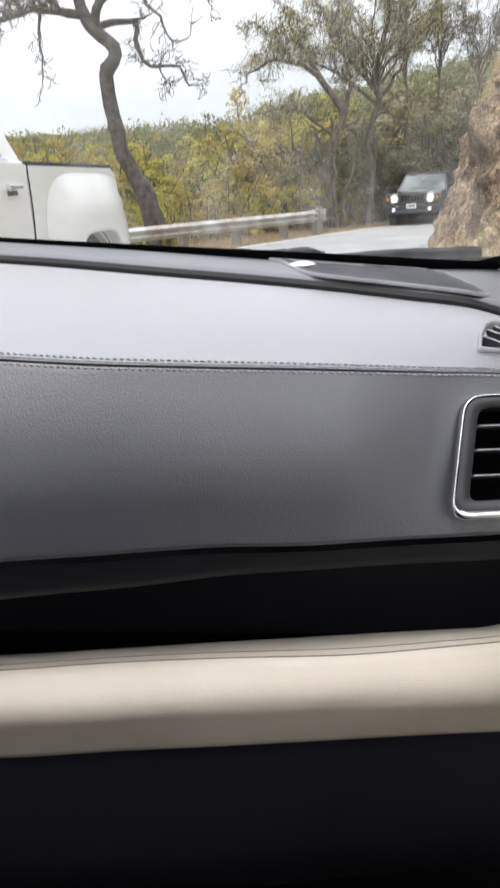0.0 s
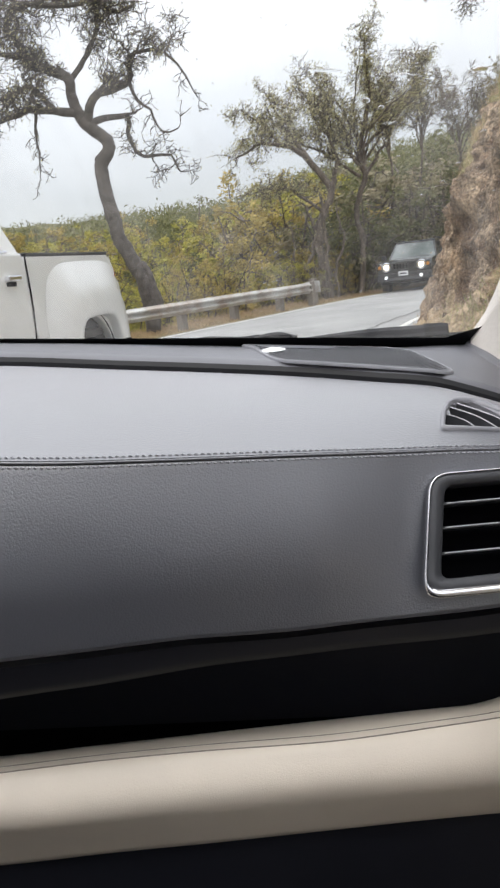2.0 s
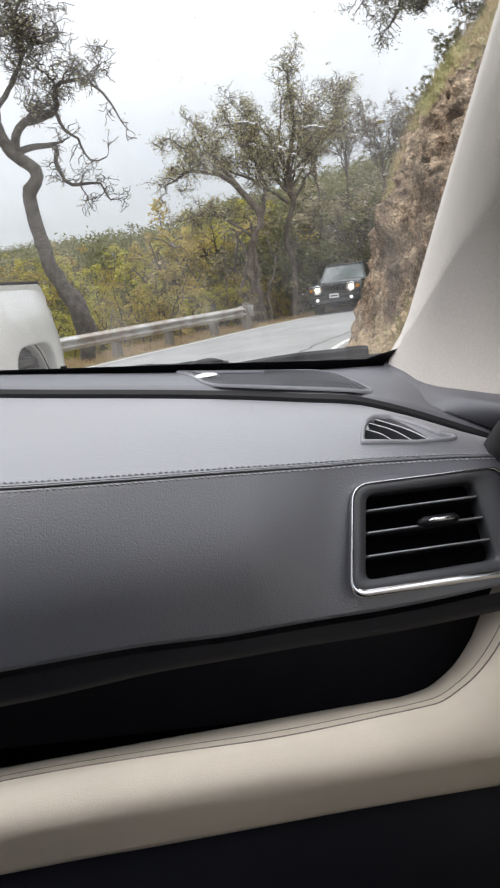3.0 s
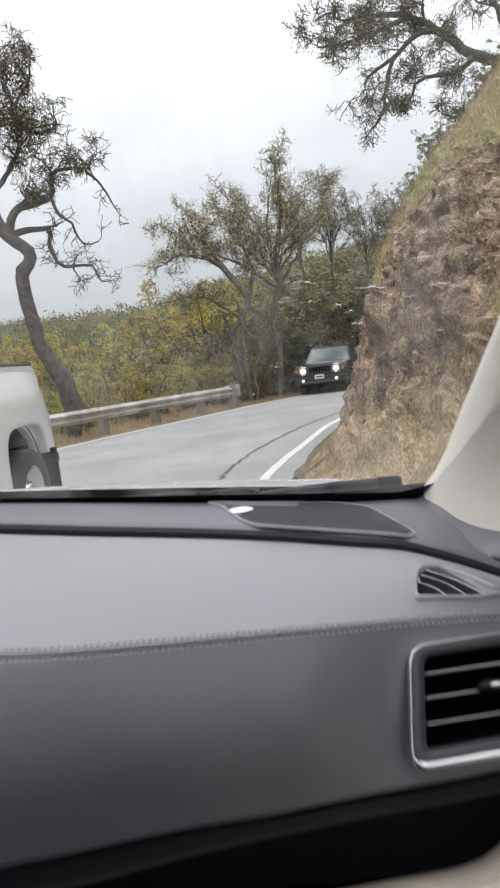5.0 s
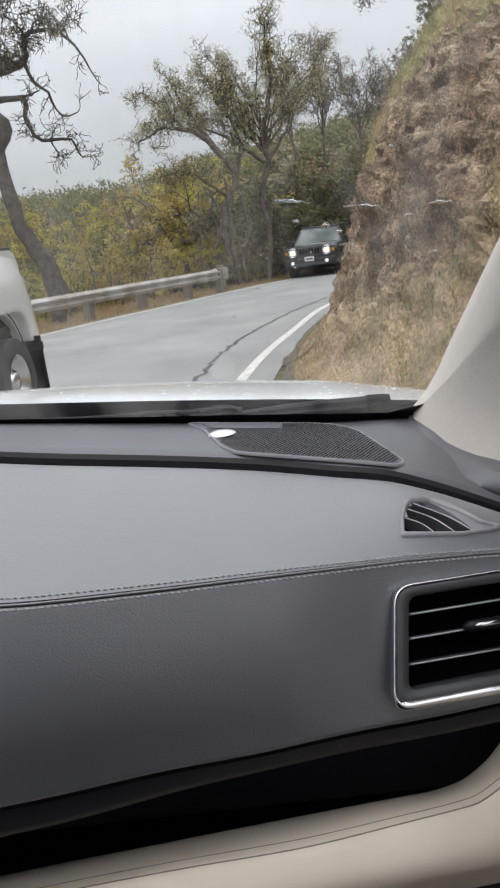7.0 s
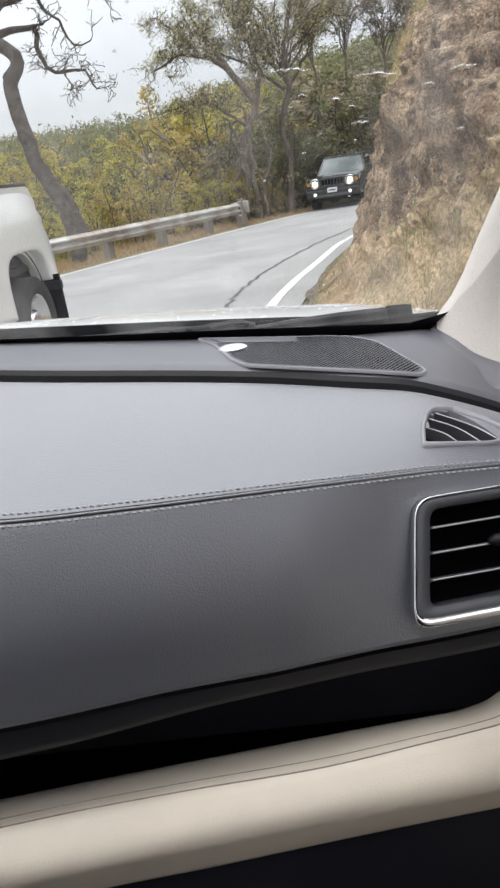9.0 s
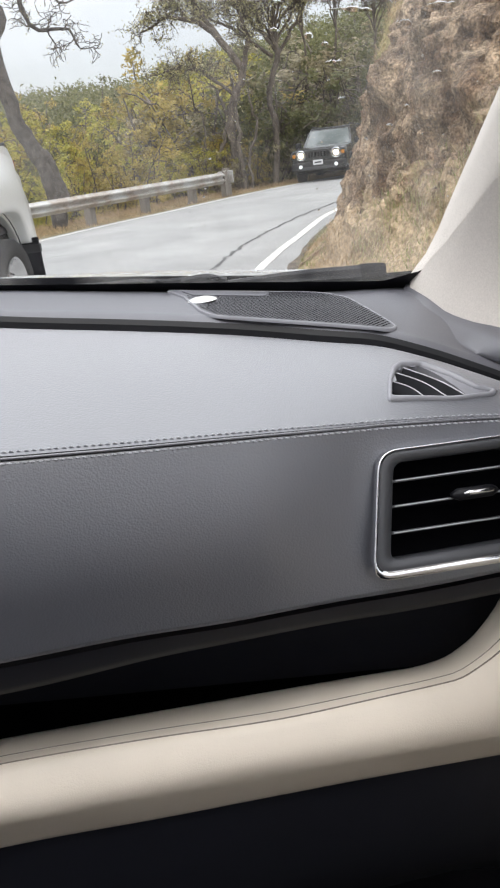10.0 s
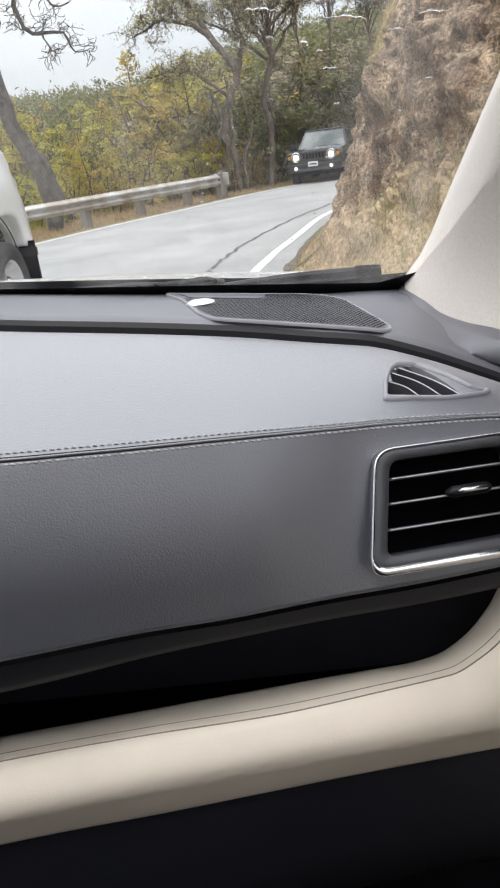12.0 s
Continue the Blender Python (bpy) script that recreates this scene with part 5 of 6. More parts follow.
        for x, z in ((2.10, 1.42), (2.96, 1.40)):
            part("door_handle", box(x - 0.02, x + 0.17, s * 1.0 - 0.02, s * 1.0 + 0.03, z, z + 0.045, 0.012), "chrome", t, "chrome door handle")
            # a thin black block paints the shade of the hollow under the handle
            part("handle_recess", box(x, x + 0.15, s * 0.981 - 0.006, s * 0.981 + 0.004, z - 0.035, z - 0.002, 0.003), "void", t)
        for x0, x1 in ((1.895, 1.995), (2.93, 2.95)):
            seam = [Vector((x0, s * 0.983, 1.62)), Vector((x0 + 0.005, s * 0.984, 1.2)), Vector((x1, s * 0.984, 0.66))]
            part("door_gap", tube(bend(seam, 10), [0.007] * 10, 4), "void", t)
        part("mirror", turned(box(-0.07, 0.09, -0.12, 0.12, 0, 0.32, 0.05, 3), pose(3.50, s * 1.20, 1.50)), "black", t, "tall black door mirror")
        part("mirror_cap", turned(box(-0.02, 0.10, -0.125, 0.125, 0.0, 0.15, 0.045, 3), pose(3.51, s * 1.20, 1.68)), "chrome", t, "chrome mirror cap")
        part("mirror_arm", box(3.50, 3.58, min(s * 0.95, s * 1.15), max(s * 0.95, s * 1.15), 1.56, 1.62, 0.02), "black", t)
    part("windscreen", ([(4.36, 0.9, 1.6), (4.36, -0.9, 1.6), (3.92, -0.78, 2.05), (3.92, 0.78, 2.05)], [(0, 1, 2, 3)]), "tinted", t)
    part("back_glass", ([(1.97, 0.9, 1.6), (1.97, -0.9, 1.6), (2.18, -0.78, 2.06), (2.18, 0.78, 2.06)], [(3, 2, 1, 0)]), "tinted", t)
    return back


def loft_bm(rows, closed=False):
    pts, faces = loft(rows, closed)
    bm = bmesh.new()
    vs = [bm.verts.new(p) for p in pts]
    for f in faces:
        bm.faces.new([vs[i] for i in f])
    return bm


def roof_bm(rows, thick):
    bm = loft_bm(rows)
    made = bmesh.ops.extrude_face_region(bm, geom=bm.faces[:])
    for v in made["geom"]:
        if isinstance(v, bmesh.types.BMVert):
            v.co.z += thick
    bmesh.ops.recalc_face_normals(bm, faces=bm.faces[:])
    bmesh.ops.bevel(bm, geom=[e for e in bm.edges if e.calc_face_angle(0) > 0.8], offset=0.03, segments=3, profile=0.6, affect="EDGES")
    return bm


pickup(pose(-2.84, 7.72, 0.0, 0, 0, -94.0))


def suv(at):
    """A boxy compact sport-utility car, front at x = 0, facing +x."""
    t = thing("suv", "dark grey compact sport-utility car with lit round headlamps", "car", at)
    r = 0.35
    side = side_outline([(-4.3, 0.45), (-4.35, 0.95), (-1.25, 1.02), (-0.15, 0.98), (-0.04, 0.85), (-0.04, 0.45)], 0.36, {-0.88: 0.37, -3.5: 0.37}, 0.43)
    for s in (1, -1):
        part("body_side", plate(side, 0.78 if s > 0 else -0.88, 0.88 if s > 0 else -0.78, 0.03), "jeep_paint", t)
        for x in (-0.88, -3.5):
            wheel(t, x, s * 0.78, r, 0.22, 0.22, s, 7)
            part("wheel_arch", turned(loft_bm([[(x + 0.44 * math.cos(a), s * o, 0.37 + 0.44 * math.sin(a)) for o in (0.5, 0.9)] for a in np.linspace(-0.2, math.pi + 0.2, 16)]), pose(0, 0, 0)), "black", t)
    rows = []
    for x, z in ((-1.35, 1.045), (-0.9, 1.035), (-0.4, 1.01), (-0.08, 0.97), (0.0, 0.90)):
        rows.append([(x, -0.84 + 1.68 * k / 10, z + 0.035 * math.sin(math.pi * k / 10) - 0.02 * (abs(k - 5) == 5)) for k in range(11)])
    part("hood", roof_bm(rows, 0.02), "jeep_paint", t)
    part("front_panel", box(-0.12, -0.01, -0.85, 0.85, 0.62, 0.97, 0.04), "jeep_paint", t)
    for k in range(7):
        y = -0.30 + 0.1 * k
        part("grille_slot", box(-0.03, 0.003, y - 0.032, y + 0.032, 0.76, 0.91, 0.01), "void", t, "narrow upright grille slot")
    part("bumper", box(-0.2, 0.10, -0.86, 0.86, 0.38, 0.63, 0.06, 3), "black", t, "dark front bumper")
    part("lower_bumper", box(0.07, 0.115, -0.55, 0.55, 0.40, 0.48, 0.015), "vent_frame", t)
    part("number_plate", box(0.105, 0.118, -0.155, 0.155, 0.53, 0.67, 0.005), "plate", t, "pale number plate")
    part("plate_writing", box(0.118, 0.121, -0.11, 0.11, 0.58, 0.62, 0.001), "gloss_black", t)
    for s in (1, -1):
        lamp = part("headlamp", turned(disc(0.095, 0.05), pose(-0.02, s * 0.56, 0.83, 0, 90, 0)), "lamp_glow", t, "lit warm headlamp", smooth=True)
        part("lamp_ring", turned(ring_bm(0.135, 0.018), pose(0.0, s * 0.56, 0.83, 0, 90, 0)), "chrome", lamp, "chrome lamp ring")
        part("turn_lamp", box(-0.06, 0.01, s * 0.775 - 0.05, s * 0.775 + 0.04, 0.78, 0.88, 0.015), "amber_lens", t, "amber corner lamp")
        part("fog_lamp", turned(disc(0.055, 0.03), pose(0.10, s * 0.56, 0.50, 0, 90, 0)), "fog_glow", t, "lit fog lamp", smooth=True)
        part("door_mirror", turned(box(-0.06, 0.06, -0.1, 0.1, 0, 0.17, 0.03), pose(-1.45, s * 0.98, 1.06)), "black", t)
    low = [(-1.28, 0.80, 1.03), (-1.28, -0.80, 1.03)]
    cabin = [(-1.30, 0.82, 1.02), (-1.92, 0.66, 1.58), (-4.0, 0.66, 1.58), (-4.3, 0.82, 1.0), (-1.30, -0.82, 1.02), (-1.92, -0.66, 1.58), (-4.0, -0.66, 1.58), (-4.3, -0.82, 1.0)]
    part("cabin", (cabin, [(0, 1, 2, 3), (7, 6, 5, 4), (0, 4, 5, 1), (1, 5, 6, 2), (2, 6, 7, 3)]), "jeep_paint", t)
    part("windscreen", ([(-1.34, 0.74, 1.06), (-1.34, -0.74, 1.06), (-1.88, -0.61, 1.545), (-1.88, 0.61, 1.545)], [(0, 1, 2, 3)]), "screen_glass", t, "pale reflecting windscreen")
    part("roof", box(-4.0, -1.92, -0.66, 0.66, 1.575, 1.63, 0.025), "jeep_paint", t)
    for s in (1, -1):
        part("side_window", ([(-1.6, s * 0.80, 1.08), (-2.02, s * 0.675, 1.54), (-3.9, s * 0.675, 1.54), (-4.1, s * 0.80, 1.08)], [(0, 1, 2, 3)]), "tinted", t)
        part("roof_bar", tube([Vector((-2.1, s * 0.6, 1.67)), Vector((-3.9, s * 0.6, 1.67))], [0.018, 0.018], 6), "black", t)
    part("floor_pan", box(-4.2, -0.1, -0.75, 0.75, 0.28, 0.6, 0.03), "void", t)
    return t


def disc(r, bulge, n=24):
    bm = bmesh.new()
    rows = [[(rr * math.cos(2 * math.pi * k / n), rr * math.sin(2 * math.pi * k / n), z) for k in range(n)] for rr, z in ((r, 0), (r * 0.8, bulge * 0.5), (r * 0.45, bulge * 0.85), (0.001, bulge))]
    bm.free()
    return loft_bm(rows, True)


def ring_bm(r, w, n=28):
    rows = []
    for a in range(9):
        t = 2 * math.pi * a / 8
        rows.append([((r + w * math.cos(t)) * math.cos(2 * math.pi * k / n), (r + w * math.cos(t)) * math.sin(2 * math.pi * k / n), w * math.sin(t)) for k in range(n)])
    return loft_bm(rows, True)


# pale blue-grey base paints in the sky reflected by this windscreen
M["screen_glass"] = material("reflecting_windscreen", (0.10, 0.12, 0.12), 0.05, alt=(0.14, 0.16, 0.16), scale=4, spec=1.0)
suv(pose(2.40, 25.42, road_height(25.0) - 0.02, 0, -1.5, math.degrees(math.atan2(-0.95, -0.30))))


# ---- the car that carries the camera: dashboard ----
XS = [float(v) for v in np.concatenate([np.linspace(-0.78, 0.1, 30)[:-1], np.linspace(0.1, 0.72, 84)])]
z_top = spline([(-0.78, 1.2575), (-0.25, 1.2535), (0.0, 1.2301), (0.25, 1.1997), (0.45, 1.173), (0.5, 1.1659), (0.55, 1.15), (0.6, 1.1291), (0.65, 1.1058), (0.72, 1.067)])
z_base = spline([(-0.78, 1.2575), (-0.25, 1.2535), (0.0, 1.2301), (0.25, 1.1997), (0.45, 1.175), (0.57, 1.1674), (0.62, 1.1464), (0.65, 1.1198), (0.72, 1.062)])
y_base = spline([(-0.78, 0.84), (0.0, 0.845), (0.4, 0.842), (0.5, 0.842), (0.57, 0.840), (0.64, 0.83), (0.72, 0.81)])
y_gap = spline([(-0.78, 0.6977), (-0.3, 0.7127), (0.0, 0.7093), (0.15, 0.6931), (0.25, 0.6868), (0.36, 0.6753), (0.476, 0.6465), (0.55, 0.6334), (0.629, 0.6185), (0.72, 0.5971)])
y_seam = spline([(-0.78, 0.4012), (-0.1, 0.4152), (0.15, 0.4333), (0.25, 0.4541), (0.36, 0.4844), (0.46, 0.5139), (0.5, 0.5226), (0.6, 0.5389), (0.72, 0.5487)])
z_seam = spline([(-0.78, 1.2113), (-0.2, 1.1962), (0.0, 1.175), (0.25, 1.1455), (0.36, 1.132), (0.46, 1.1186), (0.5, 1.1146), (0.6, 1.1031), (0.72, 1.0872)])
y_fold = spline([(-0.78, 0.362), (0.0, 0.376), (0.15, 0.395), (0.25, 0.418), (0.36, 0.450), (0.46, 0.473), (0.6, 0.490), (0.72, 0.50)])
z_fold = spline([(-0.78, 0.985), (0.0, 1.002), (0.15, 1.0), (0.25, 0.996), (0.36, 0.983), (0.5, 0.977), (0.72, 0.99)])
z_lip = spline([(-0.78, 0.930), (0.0, 0.951), (0.15, 0.955), (0.25, 0.955), (0.36, 0.947), (0.5, 0.940), (0.72, 0.95)])


def top_z(x, y):
    """Height of the upper dash."""
    f = min(1.0, max(0.0, (y - y_gap(x)) / (y_base(x) - y_gap(x))))
    return z_top(x) + (z_base(x) - z_top(x)) * f * f * (3 - 2 * f) + 0.001


def y_pad(x):
    """The gap's place, kept behind the seam."""
    return max(y_gap(x), y_seam(x) + 0.035)


def pad_point(x, u, lift=0.0):
    """On the leather: u 0 at the gap, 1 at the seam, 2 at the fold below."""
    if u <= 1:
        y0, z0, y1, z1 = y_pad(x), z_top(x) - 0.012, y_seam(x), z_seam(x)
        p = Vector((x, y0 + (y1 - y0) * u, z0 + (z1 - z0) * u))
        p.z += 0.007 * math.sin(math.pi * u) * (1 if u < 1 else 0)
        n = Vector((0, z0 - z1, y0 - y1)).normalized()
    else:
        u -= 1
        y0, z0, y1, z1 = y_seam(x), z_seam(x), y_fold(x), z_fold(x)
        # out from the seam, then upright; a plainer slope round the vent
        flat_part = float(np.interp(x, [0.38, 0.46], [0.0, 1.0]))
        p = Vector((x, y0 + (y1 - y0) * (flat_part * u + (1 - flat_part) * math.sin(math.pi / 2 * min(1.0, u / 0.75))), z0 + (z1 - z0) * u))
        n = Vector((0.0, z1 - z0, y0 - y1)).normalized()
    return p + n * lift


dash = thing("dashboard", "dark charcoal leather dashboard over a beige leather band", "dashboard")
part("upper_pad", loft([[(x, y_base(x) + 0.03, z_base(x) - 0.02) for x in XS], [(x, y_base(x), z_base(x) - 0.001) for x in XS],
                        *[[(x, y_base(x) * (1 - f) + (y_pad(x) + 0.03) * f, top_z(x, y_base(x) * (1 - f) + (y_pad(x) + 0.03) * f) - 0.001) for x in XS] for f in (0.2, 0.4, 0.6, 0.8)], [(x, y_pad(x) + 0.030, z_top(x)) for x in XS],
                        [(x, y_pad(x) + 0.022, z_top(x) - 0.0015) for x in XS], [(x, y_pad(x) + 0.018, z_top(x) - 0.005) for x in XS]]), "pad", dash, "grey soft-touch upper dash", smooth=True)
# the upper dash rises in a fillet to the foot of the pillar
high = bend([(0.566, 0.832, 1.171), (0.5735, 0.7606, 1.1594), (0.5905, 0.7332, 1.1504), (0.6076, 0.697, 1.1457), (0.6221, 0.6604, 1.1432), (0.644, 0.6273, 1.1396), (0.661, 0.6047, 1.1374), (0.6926, 0.5682, 1.1343), (0.74, 0.53, 1.13)], 26)
foot = [Vector((p[0], p[1], top_z(p[0], p[1]) - 0.002)) for p in bend([(0.560, 0.822, 0), (0.556, 0.74, 0), (0.572, 0.692, 0), (0.592, 0.668, 0), (0.612, 0.656, 0), (0.635, 0.648, 0), (0.655, 0.643, 0), (0.685, 0.636, 0), (0.72, 0.627, 0)], 26)]
part("dash_end", loft([[tuple(h + Vector((0.03, 0.05, 0.004))) for h in high], [tuple(h + Vector((0.004, 0.006, 0.0))) for h in high], [tuple(h + Vector((0.0, 0.0, -0.003))) for h in high]]
                      + [[tuple(h.lerp(f, u) + Vector((0, 0, -0.003 - 0.004 * math.sin(math.pi * u)))) for h, f in zip(high, foot)] for u in (0.3, 0.6, 0.85)] + [[tuple(f) for f in foot]]), "pad", dash, "grey soft-touch end of the dash", smooth=True)
part("gap_strip", loft([[(x, y_pad(x) + 0.018, z_top(x) - 0.005) for x in XS], [(x, y_pad(x) + 0.014, z_top(x) - 0.010) for x in XS], [(x, y_pad(x) + 0.010, z_top(x) - 0.028) for x in XS], [(x, y_pad(x) - 0.004, z_top(x) - 0.03) for x in XS]]), "gloss_black", dash, "black shadow-gap strip")
rows = [[tuple(pad_point(x, 0.0) + Vector((0, 0.005, -0.012))) for x in XS], [tuple(pad_point(x, 0.0) + Vector((0, 0.003, -0.003))) for x in XS]]
rows += [[tuple(pad_point(x, 0.02 + 0.96 * k / 24)) for x in XS] for k in range(25)]
rows += [[tuple(pad_point(x, 1.0, -0.002)) for x in XS]]
rows += [[tuple(pad_point(x, 1.03 + 0.97 * k / 34)) for x in XS] for k in range(35)]
rows += [[tuple(pad_point(x, 2.0) + Vector((0, 0.020, -0.001))) for x in XS]]


def cut_out(skin, holes):
    """The skin without the faces inside the openings of the vents."""
    pts, faces = skin
    kept = []
    for f in faces:
        c = sum((Vector(pts[i]) for i in f), Vector()) / len(f)
        if not any(inside(where(c), outline) for where, outline in holes):
            kept.append(f)
    return pts, kept


def in_frame(origin, a, c):
    """Coordinates of a point along two edges of a vent."""
    g = Matrix(((a.dot(a), a.dot(c)), (a.dot(c), c.dot(c)))).inverted()
    return lambda p: g @ Vector(((p - origin).dot(a), (p - origin).dot(c)))


def inside(p, poly):
    hit = False
    for i in range(len(poly)):
        a, c = poly[i - 1], poly[i]
        if (a[1] > p[1]) != (c[1] > p[1]) and p[0] < (c[0] - a[0]) * (p[1] - a[1]) / (c[1] - a[1]) + a[0]:
            hit = not hit
    return hit


# side vent: E1 along its slats, E2 up its left edge, E3 towards the seat
VENT_O = Vector((0.4680, 0.4640, 0.9990))
E2 = (Vector((0.4843, 0.5120, 1.0950)) - VENT_O).normalized()
E1 = (Vector((0.975, 0.15, -0.115)).normalized() + 0.075 * E2).normalized()
E3 = E1.cross(E2).normalized()
# small demister vent above the seam
T_O = Vector((0.491, 0.5408, 1.1295))
T1 = (Vector((0.599, 0.574, 1.110)) - T_O)
T2 = (Vector((0.507, 0.6012, 1.1405)) - T_O)
part("leather_pad", cut_out(loft(rows), ((in_frame(VENT_O, E1, E2), [(0.004, 0.008), (0.165, 0.008), (0.140, 0.100), (0.004, 0.100)]),
                                         (in_frame(T_O, T1, T2), [(0.07, 0.12), (0.28, 0.03), (0.65, -0.09), (0.93, -0.08), (0.96, 0.0), (0.83, 0.11), (0.60, 0.51), (0.31, 0.91), (0.13, 0.89), (0.075, 0.72), (0.06, 0.48)]))), "leather", dash, smooth=True)
low_y = [pad_point(x, 2.0).y for x in XS]
part("lower_lip", loft([[(x, y + 0.008, z_fold(x) - 0.010) for x, y in zip(XS, low_y)], [(x, y + 0.014, z_lip(x) + 0.012) for x, y in zip(XS, low_y)], [(x, y + 0.020, z_lip(x) + 0.002) for x, y in zip(XS, low_y)], [(x, y + 0.032, z_lip(x)) for x, y in zip(XS, low_y)], [(x, 0.60, z_lip(x) - 0.004) for x in XS]]), "knee", dash, "black lower edge", smooth=True)


def seam_line(u, lift):
    return [pad_point(x, u, lift) for x in XS]


part("piping", tube(seam_line(1.0, -0.0002), [0.0012] * len(XS), 6), "leather", dash, smooth=True)
for u in (0.990, 1.0085):
    part("seam_groove", tube(seam_line(u, -0.0001), [0.0006] * len(XS), 4), "black", dash)


def stitches(u, lift, size, gap, x0, x1, at, skew=0.0):
    bits, x = [], x0
    while x < x1:
        a, c = at(x, u, lift), at(x + size, u + skew, lift)
        mid = (a + c) / 2 + (at(x, u, lift + 0.0006) - a)
        bits.append(tube([a, mid, c], [0.0005, 0.0009, 0.0005], 5))
        x += size + gap
    return joined(bits)


for u in (0.969, 1.021):
    tagged(part("stitching", stitches(u, 0.0005, 0.0038, 0.0016, -0.2, 0.70, pad_point, 0.003), "thread_dark", dash, "row of grey stitches"), kind="stuff")

# the band of beige leather below the open shelf
yb1 = spline([(-0.78, 0.46), (0.0, 0.4845), (0.15, 0.5013), (0.25, 0.5132), (0.36, 0.5261), (0.46, 0.5374), (0.54, 0.5455), (0.72, 0.5705)])
zb1 = spline([(-0.78, 0.8441), (0.25, 0.8439), (0.5, 0.8443), (0.535, 0.849), (0.565, 0.866), (0.59, 0.895), (0.61, 0.933), (0.63, 0.963), (0.72, 0.968)])
yb2 = spline([(-0.78, 0.3785), (0.0, 0.4139), (0.15, 0.4334), (0.25, 0.4477), (0.36, 0.4636), (0.46, 0.4853), (0.54, 0.5011), (0.72, 0.5418)])
zb2 = spline([(-0.78, 0.8749), (0.15, 0.8699), (0.25, 0.8667), (0.46, 0.8559), (0.54, 0.8555), (0.575, 0.869), (0.605, 0.8932), (0.63, 0.9297), (0.65, 0.9659), (0.72, 0.9766)])
yb3 = spline([(-0.78, 0.3608), (0.0, 0.3952), (0.15, 0.4115), (0.25, 0.4307), (0.36, 0.4542), (0.46, 0.4705), (0.54, 0.4837), (0.72, 0.5129)])
zb3 = spline([(-0.78, 0.8305), (0.15, 0.8264), (0.36, 0.8083), (0.46, 0.803), (0.72, 0.7914)])
yb4 = spline([(-0.78, 0.4067), (0.0, 0.4416), (0.15, 0.4609), (0.25, 0.475), (0.36, 0.4956), (0.46, 0.512), (0.72, 0.5569)])
zb4 = spline([(-0.78, 0.7606), (0.15, 0.7495), (0.25, 0.7466), (0.36, 0.7405), (0.46, 0.7367), (0.72, 0.7206)])


def band_point(x, u, lift=0.0):
    """On the beige band: u 0 at the shelf's edge, 1 at the roll, 2 lower front, 3 bottom."""
    k = min(int(u), 2)
    ys, zs = (yb1, yb2, yb3, yb4), (zb1, zb2, zb3, zb4)
    f = u - k
    p = Vector((x, ys[k](x) + (ys[k + 1](x) - ys[k](x)) * f, zs[k](x) + (zs[k + 1](x) - zs[k](x)) * f))
    if k == 1:
        p.y -= 0.010 * math.sin(math.pi * f)
    if k == 0:
        p.z += 0.004 * math.sin(math.pi * f)
    return p + Vector((0, -lift * 0.6, lift * 0.8))


rows = [[(x, yb1(x) + 0.02, zb1(x) - 0.05) for x in XS], [(x, yb1(x) + 0.004, zb1(x) - 0.006) for x in XS]]
rows += [[tuple(band_point(x, 3 * k / 24)) for x in XS] for k in range(25)]
rows += [[(x, yb4(x) + 0.02, zb4(x) - 0.006) for x in XS], [(x, yb4(x) + 0.08, zb4(x) - 0.008) for x in XS]]
part("beige_band", loft(rows), "beige", dash, "beige leather band", smooth=True)
part("band_seam", tube([band_point(x, 0.96, 0.0002) for x in XS], [0.0008] * len(XS), 4), "thread_beige", dash)
part("band_seam", tube([band_point(x, 0.76, 0.0001) for x in XS], [0.0005] * len(XS), 4), "thread_beige", dash)
part("shelf_back", loft([[(x, 0.595, z_lip(x) + 0.02) for x in XS], [(x, 0.60, 0.80) for x in XS]]), "knee", dash, "black back of the open shelf")
part("knee_panel", loft([[(x, yb4(x) + 0.012, zb4(x) - 0.004) for x in XS], [(x, yb4(x) + 0.02, zb4(x) - 0.05) for x in XS], [(x, yb4(x) + 0.03, 0.60) for x in XS], [(x, yb4(x) + 0.10, 0.45) for x in XS], [(x, 0.75, 0.30) for x in XS]]), "knee", dash, "black knee panel", smooth=True)


def frame_loop(points, n=10, r=0.2):
    """A rounded outline: corners cut by short arcs; points are (a, c)."""
    out = []
    m = len(points)
    for i in range(m):
        p, q, s = Vector(points[i - 1]), Vector(points[i]), Vector(points[(i + 1) % m])
        a, c = (p - q), (s - q)
        rr = min(r, a.length * 0.45, c.length * 0.45)
        u, v = q + a.normalized() * rr, q + c.normalized() * rr
        for k in range(n):
            f = k / (n - 1)
            out.append(u * (1 - f) ** 2 + q * 2 * f * (1 - f) + v * f * f)
    return out


def framed(outer, inner, place, heights):
    """A rim between two outlines: rows of points at those heights."""
    rows = []
    for f, h in heights:
        rows.append([place(o * (1 - f) + i * f, h) for o, i in zip(outer, inner)])
    return loft(rows, closed=True)




def on_vent(p, h):
    return VENT_O + E1 * p[0] + E2 * p[1] + E3 * (h + 0.003)


